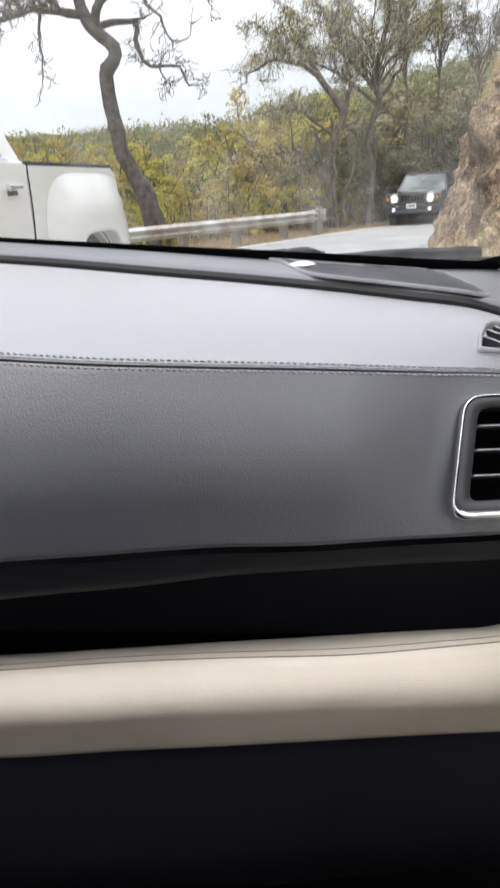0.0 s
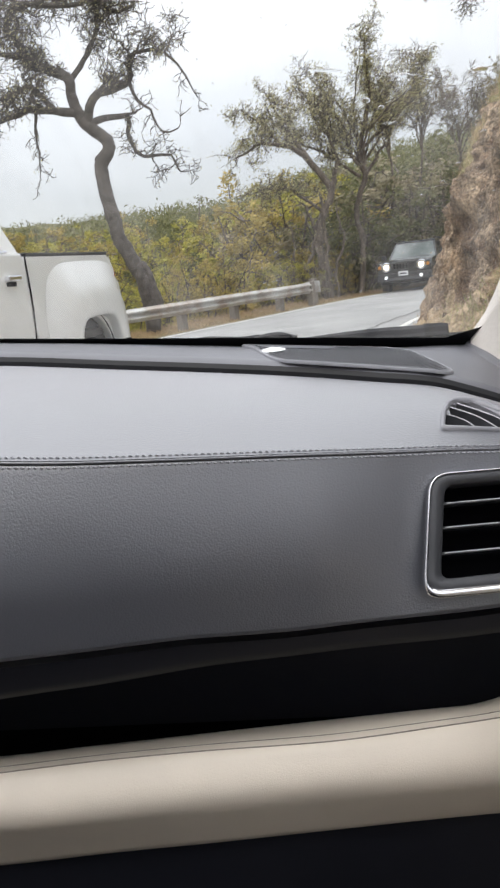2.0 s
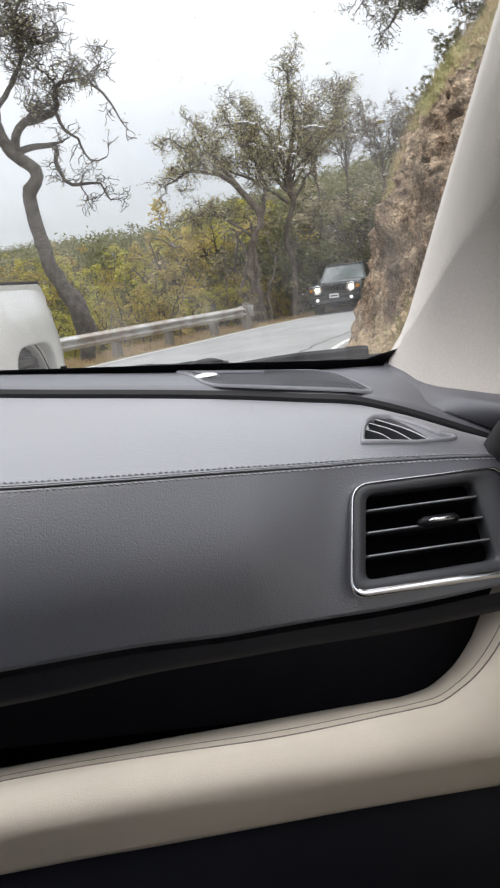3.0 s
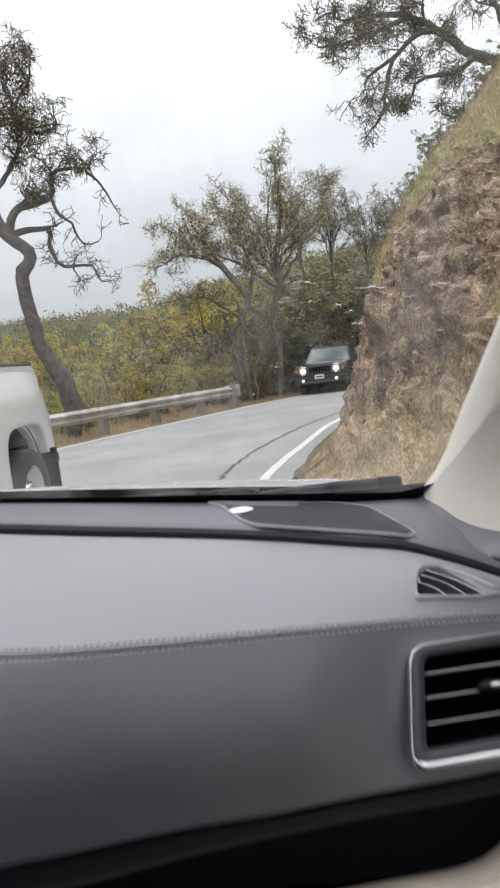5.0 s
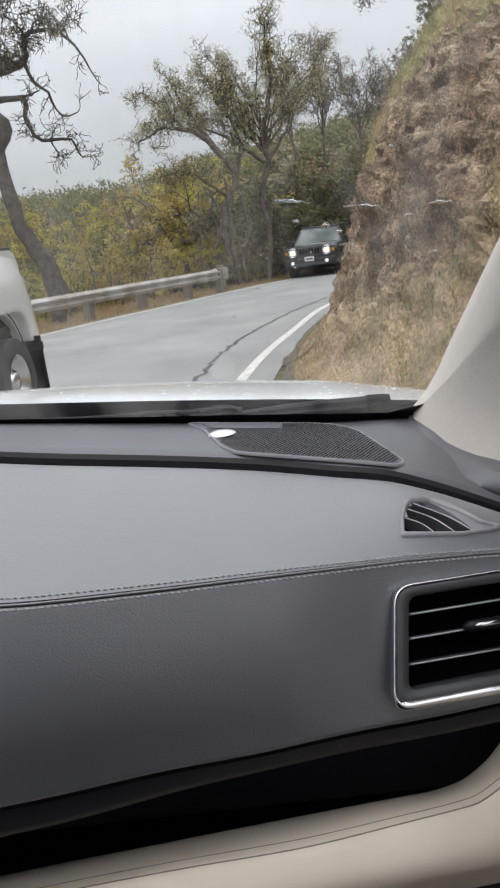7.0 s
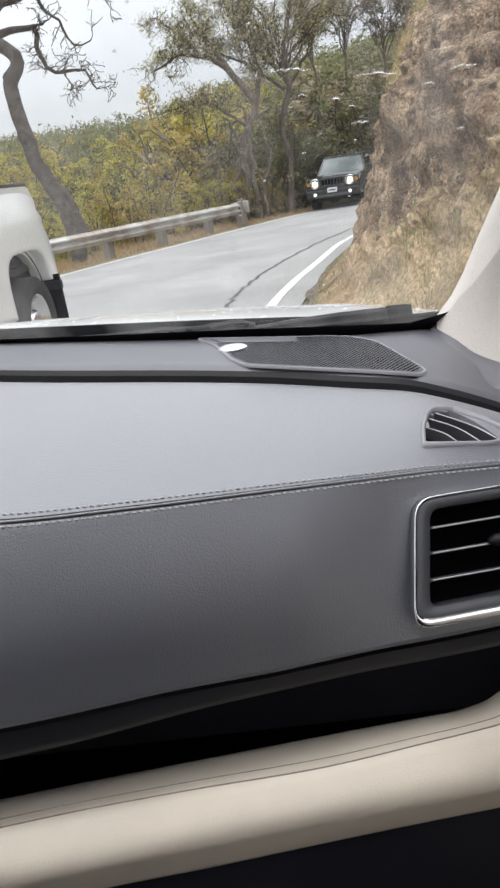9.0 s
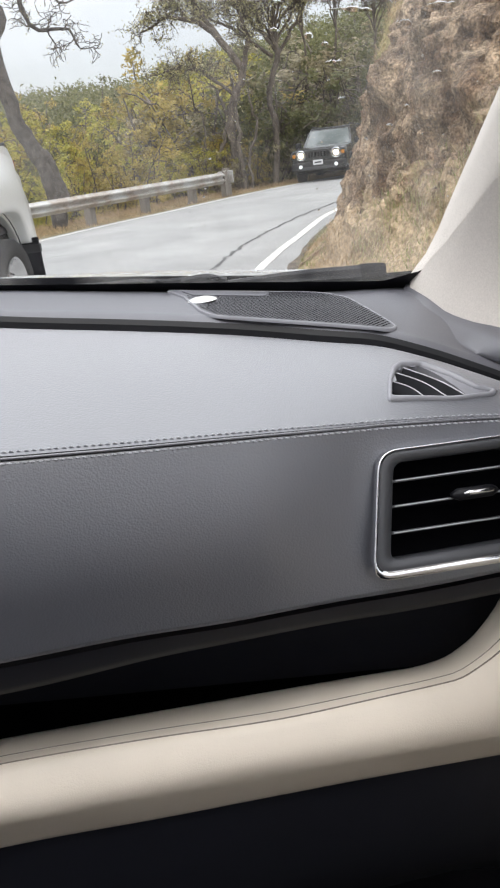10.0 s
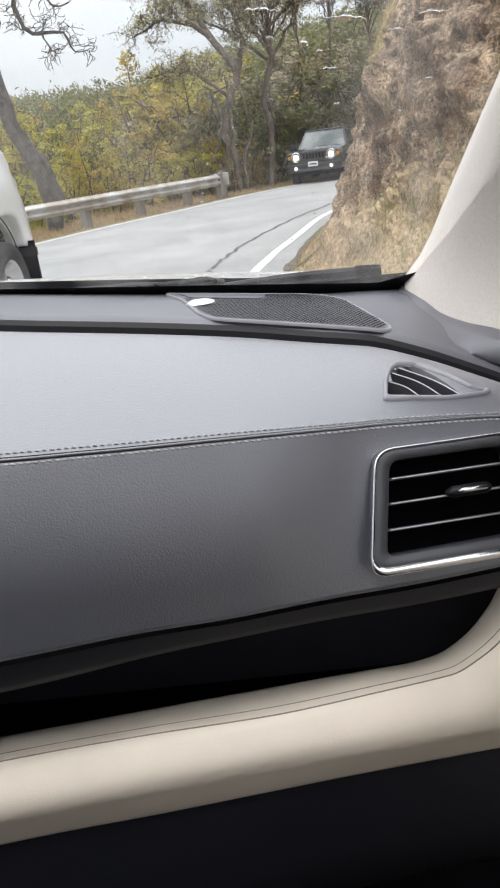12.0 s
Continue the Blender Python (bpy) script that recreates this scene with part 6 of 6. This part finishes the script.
vent = part("side_vent", framed(frame_loop([(-0.002, 0.006), (0.169, 0.006), (0.146, 0.106), (-0.002, 0.106)], 8, 0.016), frame_loop([(0.011, 0.015), (0.143, 0.017), (0.121, 0.097), (0.011, 0.097)], 8, 0.009),
                                on_vent, ((0, 0.004), (0.25, 0.005), (0.9, 0.003), (1.0, 0.0), (1.0, -0.03))), "vent_frame", dash, "dark grey air vent surround", smooth=True)
part("chrome_trim", framed(frame_loop([(-0.0045, -0.001), (0.178, -0.001), (0.152, 0.109), (-0.0045, 0.109)], 8, 0.018), frame_loop([(-0.0028, 0.0065), (0.171, 0.0075), (0.148, 0.1075), (-0.0025, 0.1075)], 8, 0.016),
                            on_vent, ((0, -0.003), (0, 0.0035), (0.35, 0.0055), (1.0, 0.0045), (1.0, 0.0))), "chrome", vent, "satin chrome rim", smooth=True)
# the dark inside the vent is put into the well's near-black colour
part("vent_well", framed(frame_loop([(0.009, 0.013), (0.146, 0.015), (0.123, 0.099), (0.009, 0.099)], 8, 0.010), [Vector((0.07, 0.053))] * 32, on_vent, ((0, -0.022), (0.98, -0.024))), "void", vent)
for k, h in enumerate((0.0375, 0.060, 0.0815)):
    right = 0.142 - 0.021 * (h - 0.017) / 0.08
    pts = []
    for a in (0.0115, right):
        for dz, o in ((0.0012, -0.001), (-0.0012, -0.001), (-0.002, -0.018), (0.0, -0.018)):
            pts.append(on_vent((a, h + dz), o))
    part("slat", (pts, [(0, 1, 5, 4), (1, 2, 6, 5), (2, 3, 7, 6), (3, 0, 4, 7), (0, 3, 2, 1), (4, 5, 6, 7)]), "vent_frame", vent)
    part("slat_edge", tube([on_vent((0.0135, h), 0.0005), on_vent((right - 0.0005, h), 0.0005)], [0.0007, 0.0007], 6), "slat_edge", vent, "thin bright slat edge")
part("knob", tube([on_vent((0.062, 0.0625), 0.003), on_vent((0.068, 0.0625), 0.005), on_vent((0.098, 0.0625), 0.005), on_vent((0.104, 0.0625), 0.003)], [0.002, 0.0055, 0.0055, 0.002], 8), "gloss_black", vent, "black sliding knob", smooth=True)
part("knob_bar", tube([on_vent((0.071, 0.063), 0.0092), on_vent((0.075, 0.063), 0.0100), on_vent((0.096, 0.063), 0.0100), on_vent((0.1, 0.063), 0.0092)], [0.001, 0.0024, 0.0024, 0.001], 8), "chrome", vent, "chrome bar on the knob", smooth=True)
part("thumb_wheel", turned(box(-0.005, 0.005, -0.008, 0.008, -0.022, 0.022, 0.003), Matrix.Translation(on_vent((0.156, 0.055), 0.006)) @ Matrix((E1, E3, E2)).transposed().to_4x4()), "black", vent, "black thumb wheel")

# small side-window vent in the pad above the seam
def on_tri(p, h):
    q = T_O + T1 * p[0] + T2 * p[1]
    n = T1.cross(T2).normalized()
    u = min(1.0, max(0.0, (q.y - y_pad(q.x)) / (y_seam(q.x) - y_pad(q.x))))
    return Vector((q.x, q.y, pad_point(q.x, u).z)) + n * (h + 0.001)


tri_outer = frame_loop([(0.05, 0.06), (0.03, 0.48), (0.05, 0.86), (0.12, 0.99), (0.33, 1.01), (0.61, 0.59), (0.84, 0.16), (1.03, -0.02), (0.99, -0.14), (0.63, -0.13), (0.284, -0.01)], 4, 0.06)
tri_inner = frame_loop([(0.091, 0.15), (0.078, 0.48), (0.094, 0.70), (0.138, 0.86), (0.303, 0.885), (0.595, 0.49), (0.82, 0.10), (0.955, 0.0), (0.93, -0.06), (0.63, -0.07), (0.28, 0.06)], 4, 0.03)
tri = part("demist_vent", framed(tri_outer, tri_inner, on_tri, ((0, -0.004), (0.0, 0.001), (0.3, 0.0026), (0.7, 0.0022), (1.0, -0.002), (1.0, -0.014))), "demister", dash, "grey side-window demister vent", smooth=True)
# near-black well: its depth is darkened by colour
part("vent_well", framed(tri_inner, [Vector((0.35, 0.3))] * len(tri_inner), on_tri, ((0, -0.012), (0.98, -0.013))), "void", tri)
# the closed end of the vent is a sunk plate
edge = [(0.29, 0.88), (0.40, 0.72), (0.515, 0.49), (0.64, 0.22), (0.765, -0.075), (0.93, -0.062), (0.955, 0.0), (0.82, 0.10), (0.595, 0.49)]
n = len(edge)
part("vent_plate", ([on_tri(p, -0.0012) for p in edge] + [on_tri(p, -0.0115) for p in edge], [tuple(range(n))] + [(k, n + k, n + (k + 1) % n, (k + 1) % n) for k in range(n)]), "demister", tri)
for knots in (((0.082, 0.47), (0.244, 0.28), (0.373, 0.035)), ((0.102, 0.68), (0.36, 0.36), (0.583, -0.05)), ((0.158, 0.817), (0.493, 0.378), (0.753, -0.075))):
    way = [Vector((p[0], p[1])) for p in bend([(a, c, 0.0) for a, c in knots], 8)]
    pts, faces = [], []
    for p in way:
        pts += [on_tri((p.x + da, p.y + da), h) for da, h in ((0.004, -0.001), (-0.004, -0.001), (-0.004, -0.012), (0.004, -0.012))]
    for k in range(7):
        faces += [(4 * k + j, 4 * k + (j + 1) % 4, 4 * k + 4 + (j + 1) % 4, 4 * k + 4 + j) for j in range(4)]
    part("slat", (pts, faces + [(0, 3, 2, 1), (28, 29, 30, 31)]), "vent_frame", tri)
    part("slat_edge", tube([on_tri(p, -0.0008) for p in way], [0.0006] * 8, 5), "slat_edge", tri)

# speaker grille at the foot of the windscreen
G_EDGE = [(0.280, 0.835), (0.305, 0.800), (0.330, 0.718), (0.345, 0.696), (0.422, 0.677), (0.517, 0.655), (0.533, 0.677), (0.519, 0.712), (0.495, 0.790), (0.470, 0.822), (0.440, 0.834)]
edge = frame_loop(G_EDGE, 5, 0.012)
middle = Vector((0.42, 0.745))
small = [middle + (p - middle) * 0.978 for p in edge]


def on_top(p, h):
    return Vector((p[0], p[1], top_z(p[0], p[1]) + h))


hood_rows = []
for k in range(13):
    a = math.pi * k / 12
    hood_rows.append([(x, 0.775 - 0.085 * math.cos(a) * w, z_top(x) + 0.002 + 0.022 * math.sin(a) * w) for x, w in [(-0.62 + 0.575 * j / 16, math.sqrt(max(0.0, 1 - max(0.0, (j - 9) / 7) ** 2))) for j in range(17)]])
part("display_hood", loft(hood_rows), "gloss_black", dash, "black hood over the middle display", smooth=True)
grille = part("speaker_grille", framed(edge, small, on_top, ((0, -0.002), (0.0, 0.0012), (0.5, 0.0019), (1.0, 0.0014), (1.0, 0.0005))), "demister", dash, "perforated dark speaker grille", smooth=True)
part("grille_plate", framed(small, [middle] * len(small), on_top, ((0, 0.0012), (0.5, 0.0012), (0.99, 0.0012))), "pad", grille)


# each hole is a black hexagon on the plate, its shade painted
holes = []
pitch = 0.0046
for j in range(68):
    for i in range(80):
        p = Vector((0.27 + (i + 0.5 * (j % 2)) * pitch, 0.64 + j * pitch * 0.866))
        if inside(p, [middle + (q - middle) * 0.955 for q in edge]) and (p - Vector((0.329, 0.775))).length > 0.019 and not (p.y > 0.800 and p.x < 0.405):
            c = on_top(p, 0.0021)
            holes.append(([c + Vector((0.00165 * math.cos(k * math.pi / 3), 0.00165 * math.sin(k * math.pi / 3), 0)) for k in range(6)], [(0, 1, 2, 3, 4, 5)]))
tagged(part("perforation", joined(holes), "void", grille, "rows of flat black dots painted as small holes"), kind="stuff")
part("smooth_corner", framed(frame_loop([(0.300, 0.828), (0.316, 0.803), (0.400, 0.803), (0.405, 0.828)], 4, 0.005), [Vector((0.355, 0.815))] * 16, on_top, ((0, 0.0012), (0.0, 0.0024), (0.99, 0.0026))), "pad", grille)
# the sensor's glint is its white colour
part("light_sensor", turned(disc(0.017, 0.004), Matrix.Translation(on_top((0.329, 0.775), 0.002))), "sensor", grille, "light sensor with its reflection painted white", smooth=True)


# ---- windscreen, wiper, pillar, hood and the shell of the car ----
def on_glass(x, y):
    return Vector((x, y, 1.205 - 0.11 * (x - 0.25) + (0.845 - y) * 0.775 + 0.0))


gx = [float(v) for v in np.linspace(-0.80, 0.74, 40)]
g_rows = []
for k in range(17):
    u = k / 16
    row = []
    for x in gx:
        y0 = y_base(x) + 0.022
        y = y0 + (0.02 - y0) * u
        row.append(tuple(on_glass(x, y)))
    g_rows.append(row)
screen = tagged(part("window_1", loft(g_rows), "windscreen", smooth=True), "raked windscreen glass with rain streaks", "windscreen", kind="structure")
screen.visible_shadow = False
part("frit_band", loft([[tuple(on_glass(x, y_base(x) + 0.025) + Vector((0, -0.002, -0.002))) for x in gx], [tuple(on_glass(x, y_base(x) - 0.007 - 0.034 * min(1.0, max(0.0, (x - 0.545) / 0.06)) ** 1.5) + Vector((0, -0.002, -0.002))) for x in gx]]), "gloss_black", screen, "black ceramic edge band")


def drop(x, y, length, width, tilt, r):
    """A smear or bead of water on the glass."""
    n = 9
    rows = []
    a = Vector((1, 0, -0.11)).normalized()
    c = Vector((0, -1, 0.775)).normalized()
    out = a.cross(c).normalized()
    if out.y < 0:
        out = -out
    d = (a * math.cos(tilt) + c * math.sin(tilt)).normalized()
    e = out.cross(d).normalized()
    up = e if e.z > 0 else -e
    base = on_glass(x, y) + out * 0.0005
    for i in range(n):
        u = -1 + 2 * i / (n - 1)
        w = width * math.sqrt(max(0.02, 1 - u * u)) * (1 + 0.5 * r.uniform(-1, 1) * (length > 3 * width))
        q = base + d * (length * u) + e * (r.uniform(-0.5, 0.5) * width * (length > 3 * width))
        rows.append([q + up * (w * g) + out * (w * h) for g, h in ((-1, 0), (-0.6, 0.38), (-0.2, 0.76), (0.2, 1.12), (0.55, 1.3), (0.85, 0.9), (1, 0))])
    return loft(rows)


dr = random.Random(14)
beads = []
for x, y, length, width in ((0.424, 0.516, 0.011, 0.0012), (0.483, 0.522, 0.014, 0.0013), (0.454, 0.541, 0.003, 0.0022), (0.466, 0.547, 0.0025, 0.0015), (0.473, 0.561, 0.006, 0.0012), (0.429, 0.536, 0.003, 0.001),
                            (0.481, 0.592, 0.003, 0.0008), (0.546, 0.519, 0.009, 0.0013), (0.523, 0.619, 0.003, 0.001), (0.504, 0.633, 0.0015, 0.0015), (0.522, 0.531, 0.005, 0.0009), (0.535, 0.60, 0.002, 0.0012), (0.553, 0.57, 0.003, 0.001), (0.50, 0.47, 0.002, 0.0015)):
    beads.append(drop(x, y, length * 1.15, width * 1.1, dr.uniform(-0.08, 0.2), dr))
for _ in range(60):
    beads.append(drop(dr.uniform(0.30, 0.60), dr.uniform(0.42, 0.76), dr.uniform(0.0006, 0.0016), dr.uniform(0.0005, 0.001), 0, dr))
tagged(part("rain_drops", joined(beads), "water", screen, "clear rain drops and smears", smooth=True), kind="stuff")

# wiper lying along the foot of the glass
wiper = thing("wiper", "black windscreen wiper parked along the foot of the glass", "wiper")


def bar(points, y, deep, tops, bottoms):
    """A flat bar that follows x, with a rounded top edge; tops and bottoms are heights along it."""
    rows = []
    for x, t, c in zip(points, tops, bottoms):
        h = t - c
        rows.append([(x, y - deep * 0.9, c), (x, y - deep, c + h * 0.30), (x, y - deep * 0.86, c + h * 0.42), (x, y - deep * 0.80, c + h * 0.50), (x, y - deep * 0.75, c + h * 0.80), (x, y - deep * 0.35, t), (x, y + deep * 0.3, t - h * 0.06), (x, y + deep, c + h * 0.5), (x, y + deep * 0.9, c)])
    bm = loft_bm(rows, True)
    bm.verts.ensure_lookup_table()
    n = len(rows[0])
    bm.faces.new([bm.verts[i] for i in range(n)])
    bm.faces.new([bm.verts[len(bm.verts) - 1 - i] for i in range(n)])
    bmesh.ops.recalc_face_normals(bm, faces=bm.faces[:])
    return bm


ax = [float(v) for v in np.linspace(0.06, 0.225, 14)]
part("arm", bar(ax, 0.888, 0.005, [1.2155 - 0.068 * (x - 0.08) + 0.002 * max(0.0, (x - 0.15) / 0.075) for x in ax], [1.2105 - 0.085 * (x - 0.08) for x in ax]), "wiper_metal", wiper)
ax = [float(v) for v in np.linspace(0.205, 0.303, 16)]
part("arm_sleeve", bar(ax, 0.886, 0.0075, [1.2075 + 0.0018 * math.sin((x - 0.205) * 62) - 0.030 * (x - 0.205) for x in ax], [1.1985 - 0.075 * (x - 0.205) for x in ax]), "wiper_metal", wiper, "ribbed arm sleeve")
for x in (0.258, 0.278):
    part("spring_clip", turned(box(-0.014, 0.014, -0.0022, 0.0022, -0.0022, 0.0022, 0.0012), pose(x, 0.8765, 1.1985 - 0.05 * (x - 0.258), 0, 24, 0)), "rubber", wiper)
ax = [float(v) for v in np.linspace(0.297, 0.354, 12)]
part("joint", bar(ax, 0.884, 0.010, [1.2015 + 0.0035 * math.sin(math.pi * min(1.0, (x - 0.297) / 0.052)) - 0.004 * max(0.0, (x - 0.335) / 0.019) for x in ax], [1.1905 - 0.03 * (x - 0.297) for x in ax]), "wiper_metal", wiper, "rounded black wiper joint")
part("joint_slot", tube(bend([(0.330, 0.8735, 1.1995), (0.343, 0.8735, 1.1998), (0.347, 0.8735, 1.1975), (0.341, 0.8735, 1.1958)], 12), [0.0009] * 12, 5), "void", wiper)
ax = [float(v) for v in np.linspace(0.352, 0.524, 24)]
part("blade", bar(ax, 0.886, 0.011, [float(np.interp(x, [0.352, 0.42, 0.466, 0.524], [1.1925, 1.1950, 1.1950, 1.1930])) for x in ax], [float(np.interp(x, [0.352, 0.42, 0.49, 0.524], [1.1850, 1.1785, 1.1745, 1.1735])) for x in ax]), "wiper_metal", wiper, "thick black blade housing")
ax = [float(v) for v in np.linspace(0.522, 0.553, 8)]
part("blade_cap", bar(ax, 0.886, 0.012, [1.1945 - 0.0006 * max(0.0, (x - 0.545) / 0.004) - 0.05 * (x - 0.522) for x in ax], [1.1728] * 8), "rubber", wiper, "rounded blade end cap")
ax = [float(v) for v in np.linspace(0.352, 0.628, 20)]
part("blade_rubber", bar(ax, 0.886, 0.006, [float(np.interp(x, [0.352, 0.49, 0.553, 0.628], [1.1845, 1.1745, 1.1790, 1.1765])) for x in ax], [float(np.interp(x, [0.352, 0.49, 0.628], [1.1805, 1.1690, 1.1680])) for x in ax]), "rubber", wiper, "thin rubber wiping edge")


def shell_z(x):
    return -0.10 * (x - 0.3)


# hood and cowl
rows = []
for y, z in ((1.26, 1.06), (1.29, 1.09), (1.33, 1.103), (1.55, 1.098), (1.75, 1.082), (1.95, 1.05), (2.15, 0.99), (2.3, 0.88), (2.34, 0.72)):
    rows.append([(x, y - 0.12 * (x / 0.9) ** 2 * (y > 1.5), z + shell_z(x) * 0.8 - 0.05 * abs(x / 0.92) ** 3 + 0.006 * math.exp(-((abs(x) - 0.55) / 0.08) ** 2)) for x in np.linspace(-0.92, 0.92, 41)])
hood = thing("hood", "rain-wet white car hood ahead of the windscreen", "car hood")
part("panel", loft(rows), "own_paint", hood, smooth=True)
beads = []
for _ in range(150):
    x, y = dr.uniform(-0.5, 0.75), dr.uniform(1.34, 1.7)
    z = float(np.interp(y, [1.05, 1.3, 1.55, 1.75], [1.098, 1.104, 1.098, 1.082])) + shell_z(x) * 0.8 - 0.05 * abs(x / 0.92) ** 3 + 0.006 * math.exp(-((abs(x) - 0.55) / 0.08) ** 2)
    s = dr.uniform(0.0015, 0.004)
    beads.append(([Vector((x, y, z)) + Vector((s * math.cos(a), s * math.sin(a), 0)) for a in np.linspace(0, 5.24, 6)] + [Vector((x, y, z + s * 0.5))], [(i, (i + 1) % 6, 6) for i in range(6)]))
tagged(part("water_beads", joined(beads), "water", hood, "beads of rain water"), kind="stuff")
part("cowl", loft([[(x, 0.875, 1.165 + shell_z(x)) for x in XS], [(x, 0.93, 1.165 + shell_z(x)) for x in XS], [(x, 1.10, 1.171 + shell_z(x) - 0.03 * abs(x / 0.92) ** 3) for x in XS], [(x, 1.12, 1.15 + shell_z(x) * 0.9 - 0.04 * abs(x / 0.92) ** 3) for x in XS], [(x, 1.30, 1.085 + shell_z(x) * 0.8 - 0.05 * abs(x / 0.92) ** 3) for x in XS]]), "void", hood, "black plastic cowl below the glass")

# pillar
p_line = [(0.572, 0.825, 1.168), (0.592, 0.795, 1.205), (0.606, 0.745, 1.262), (0.630, 0.60, 1.392), (0.656, 0.40, 1.552), (0.682, 0.20, 1.712), (0.706, 0.0, 1.86)]
edge_in = bend(p_line, 30)
rows = []
for i, p in enumerate(edge_in):
    u = i / 29
    w = 0.11 + 0.06 * max(0.0, 1 - u * 1.7) ** 2
    low = max(0.0, 1 - u * 3) ** 2
    back = Vector((1.0, -0.30, -0.25)).normalized()
    out = Vector((0.05, -0.62, 0.10))
    row = [p + Vector((0.004, 0.02, 0.012)), p]
    for k in range(1, 9):
        f = k / 8
        row.append(p + back * (w * f) + Vector((0, -0.020, 0.0)) * math.sin(math.pi * f) + Vector((0, 0.02 * f * f - 0.22 * low * f ** 0.7, -0.04 * low * (1 - (1 - f) ** 3))))
    row.append(p + back * w + Vector((0.02, 0.06, 0.0)))
    rows.append(row)
tagged(part("pillar_trim", loft(rows), "cloth", smooth=True), "pale beige woven-cloth windscreen pillar trim", "pillar", kind="structure")
# door seal, and an added panel that blocks light leaking by the pillar's foot
tagged(part("gap_filler_panel", box(0.735, 0.755, 0.28, 0.80, 1.0, 1.30, 0.006), "black"), "added black panel that blocks the bright gap at the door window", "door trim", kind="structure")
tagged(part("door_seal", tube(bend([(0.645, 0.56, 1.10), (0.655, 0.47, 1.155), (0.70, 0.40, 1.19), (0.745, 0.33, 1.25)], 14), [0.022] * 14, 10), "black", smooth=True), "black rubber door seal beside the dash", "door seal", kind="structure")
# unseen front seats, added dark to block light from behind the dash
for x0 in (-0.68, 0.12):
    seat = thing("car_seat", "unseen plain dark seat added to keep light off the lower dash", "seat", pose(x0, -0.4, 0.25))
    part("backrest", box(0, 0.56, -0.40, -0.22, 0.2, 1.05, 0.06, 3), "knee", seat)
    part("cushion", box(0, 0.56, -0.22, 0.30, 0.0, 0.27, 0.06, 3), "knee", seat)
    part("headrest", box(0.13, 0.43, -0.40, -0.28, 1.08, 1.30, 0.05, 3), "knee", seat)
    for x in (0.2, 0.36):
        part("headrest_post", tube([Vector((x, -0.33, 1.0)), Vector((x, -0.33, 1.1))], [0.007, 0.007], 6), "chrome", seat)
# closing shell: roof lining, doors with window openings, rear wall, floor
def roof_strip(x0, x1, y0, y1):
    return roof_bm([[(x, y, 1.80 + 0.03 * math.cos(x * 1.8)) for x in np.linspace(x0, x1, 7)] for y in np.linspace(y0, y1, 5)], 0.05)


# the roof lining leaves an unseen opening, added to let light in from above
for x0, x1, y0, y1 in ((-0.74, 0.74, 0.03, -0.12), (-0.74, 0.74, -0.50, -2.3), (-0.74, -0.30, -0.12, -0.50), (0.50, 0.74, -0.12, -0.50)):
    tagged(part("ceiling", roof_strip(x0, x1, y0, y1), "headliner"), "pale beige roof lining", "roof lining", kind="structure")
# unseen door panels and rear wall, made beige to bounce light onto the dash
for s, side in ((0.76, "right"), (-0.80, "left")):
    tagged(part("door_panel", box(s, s + 0.04, -2.3, 0.80, 0.25, 1.08, 0.01), "beige"), "beige leather door panel", "door", kind="structure")
    for y0, y1 in ((-1.05, -0.93), (-2.3, -2.05)):
        tagged(part("door_pillar", box(s, s + 0.04, y0, y1, 1.08, 1.83, 0.01), "headliner"), "pale door pillar trim", "pillar", kind="structure")
tagged(part("wall_rear", box(-0.80, 0.80, -2.36, -2.30, 0.25, 1.15), "beige"), "beige rear trim wall", "wall", kind="structure")
tagged(part("floor", box(-0.80, 0.80, -2.3, 1.0, 0.20, 0.25), "void"), "black car floor", "floor", kind="structure")
tagged(part("bulkhead", box(-0.80, 0.80, 1.0, 1.04, 0.25, 1.0), "void"), "black bulkhead behind the dash", "bulkhead", kind="structure")
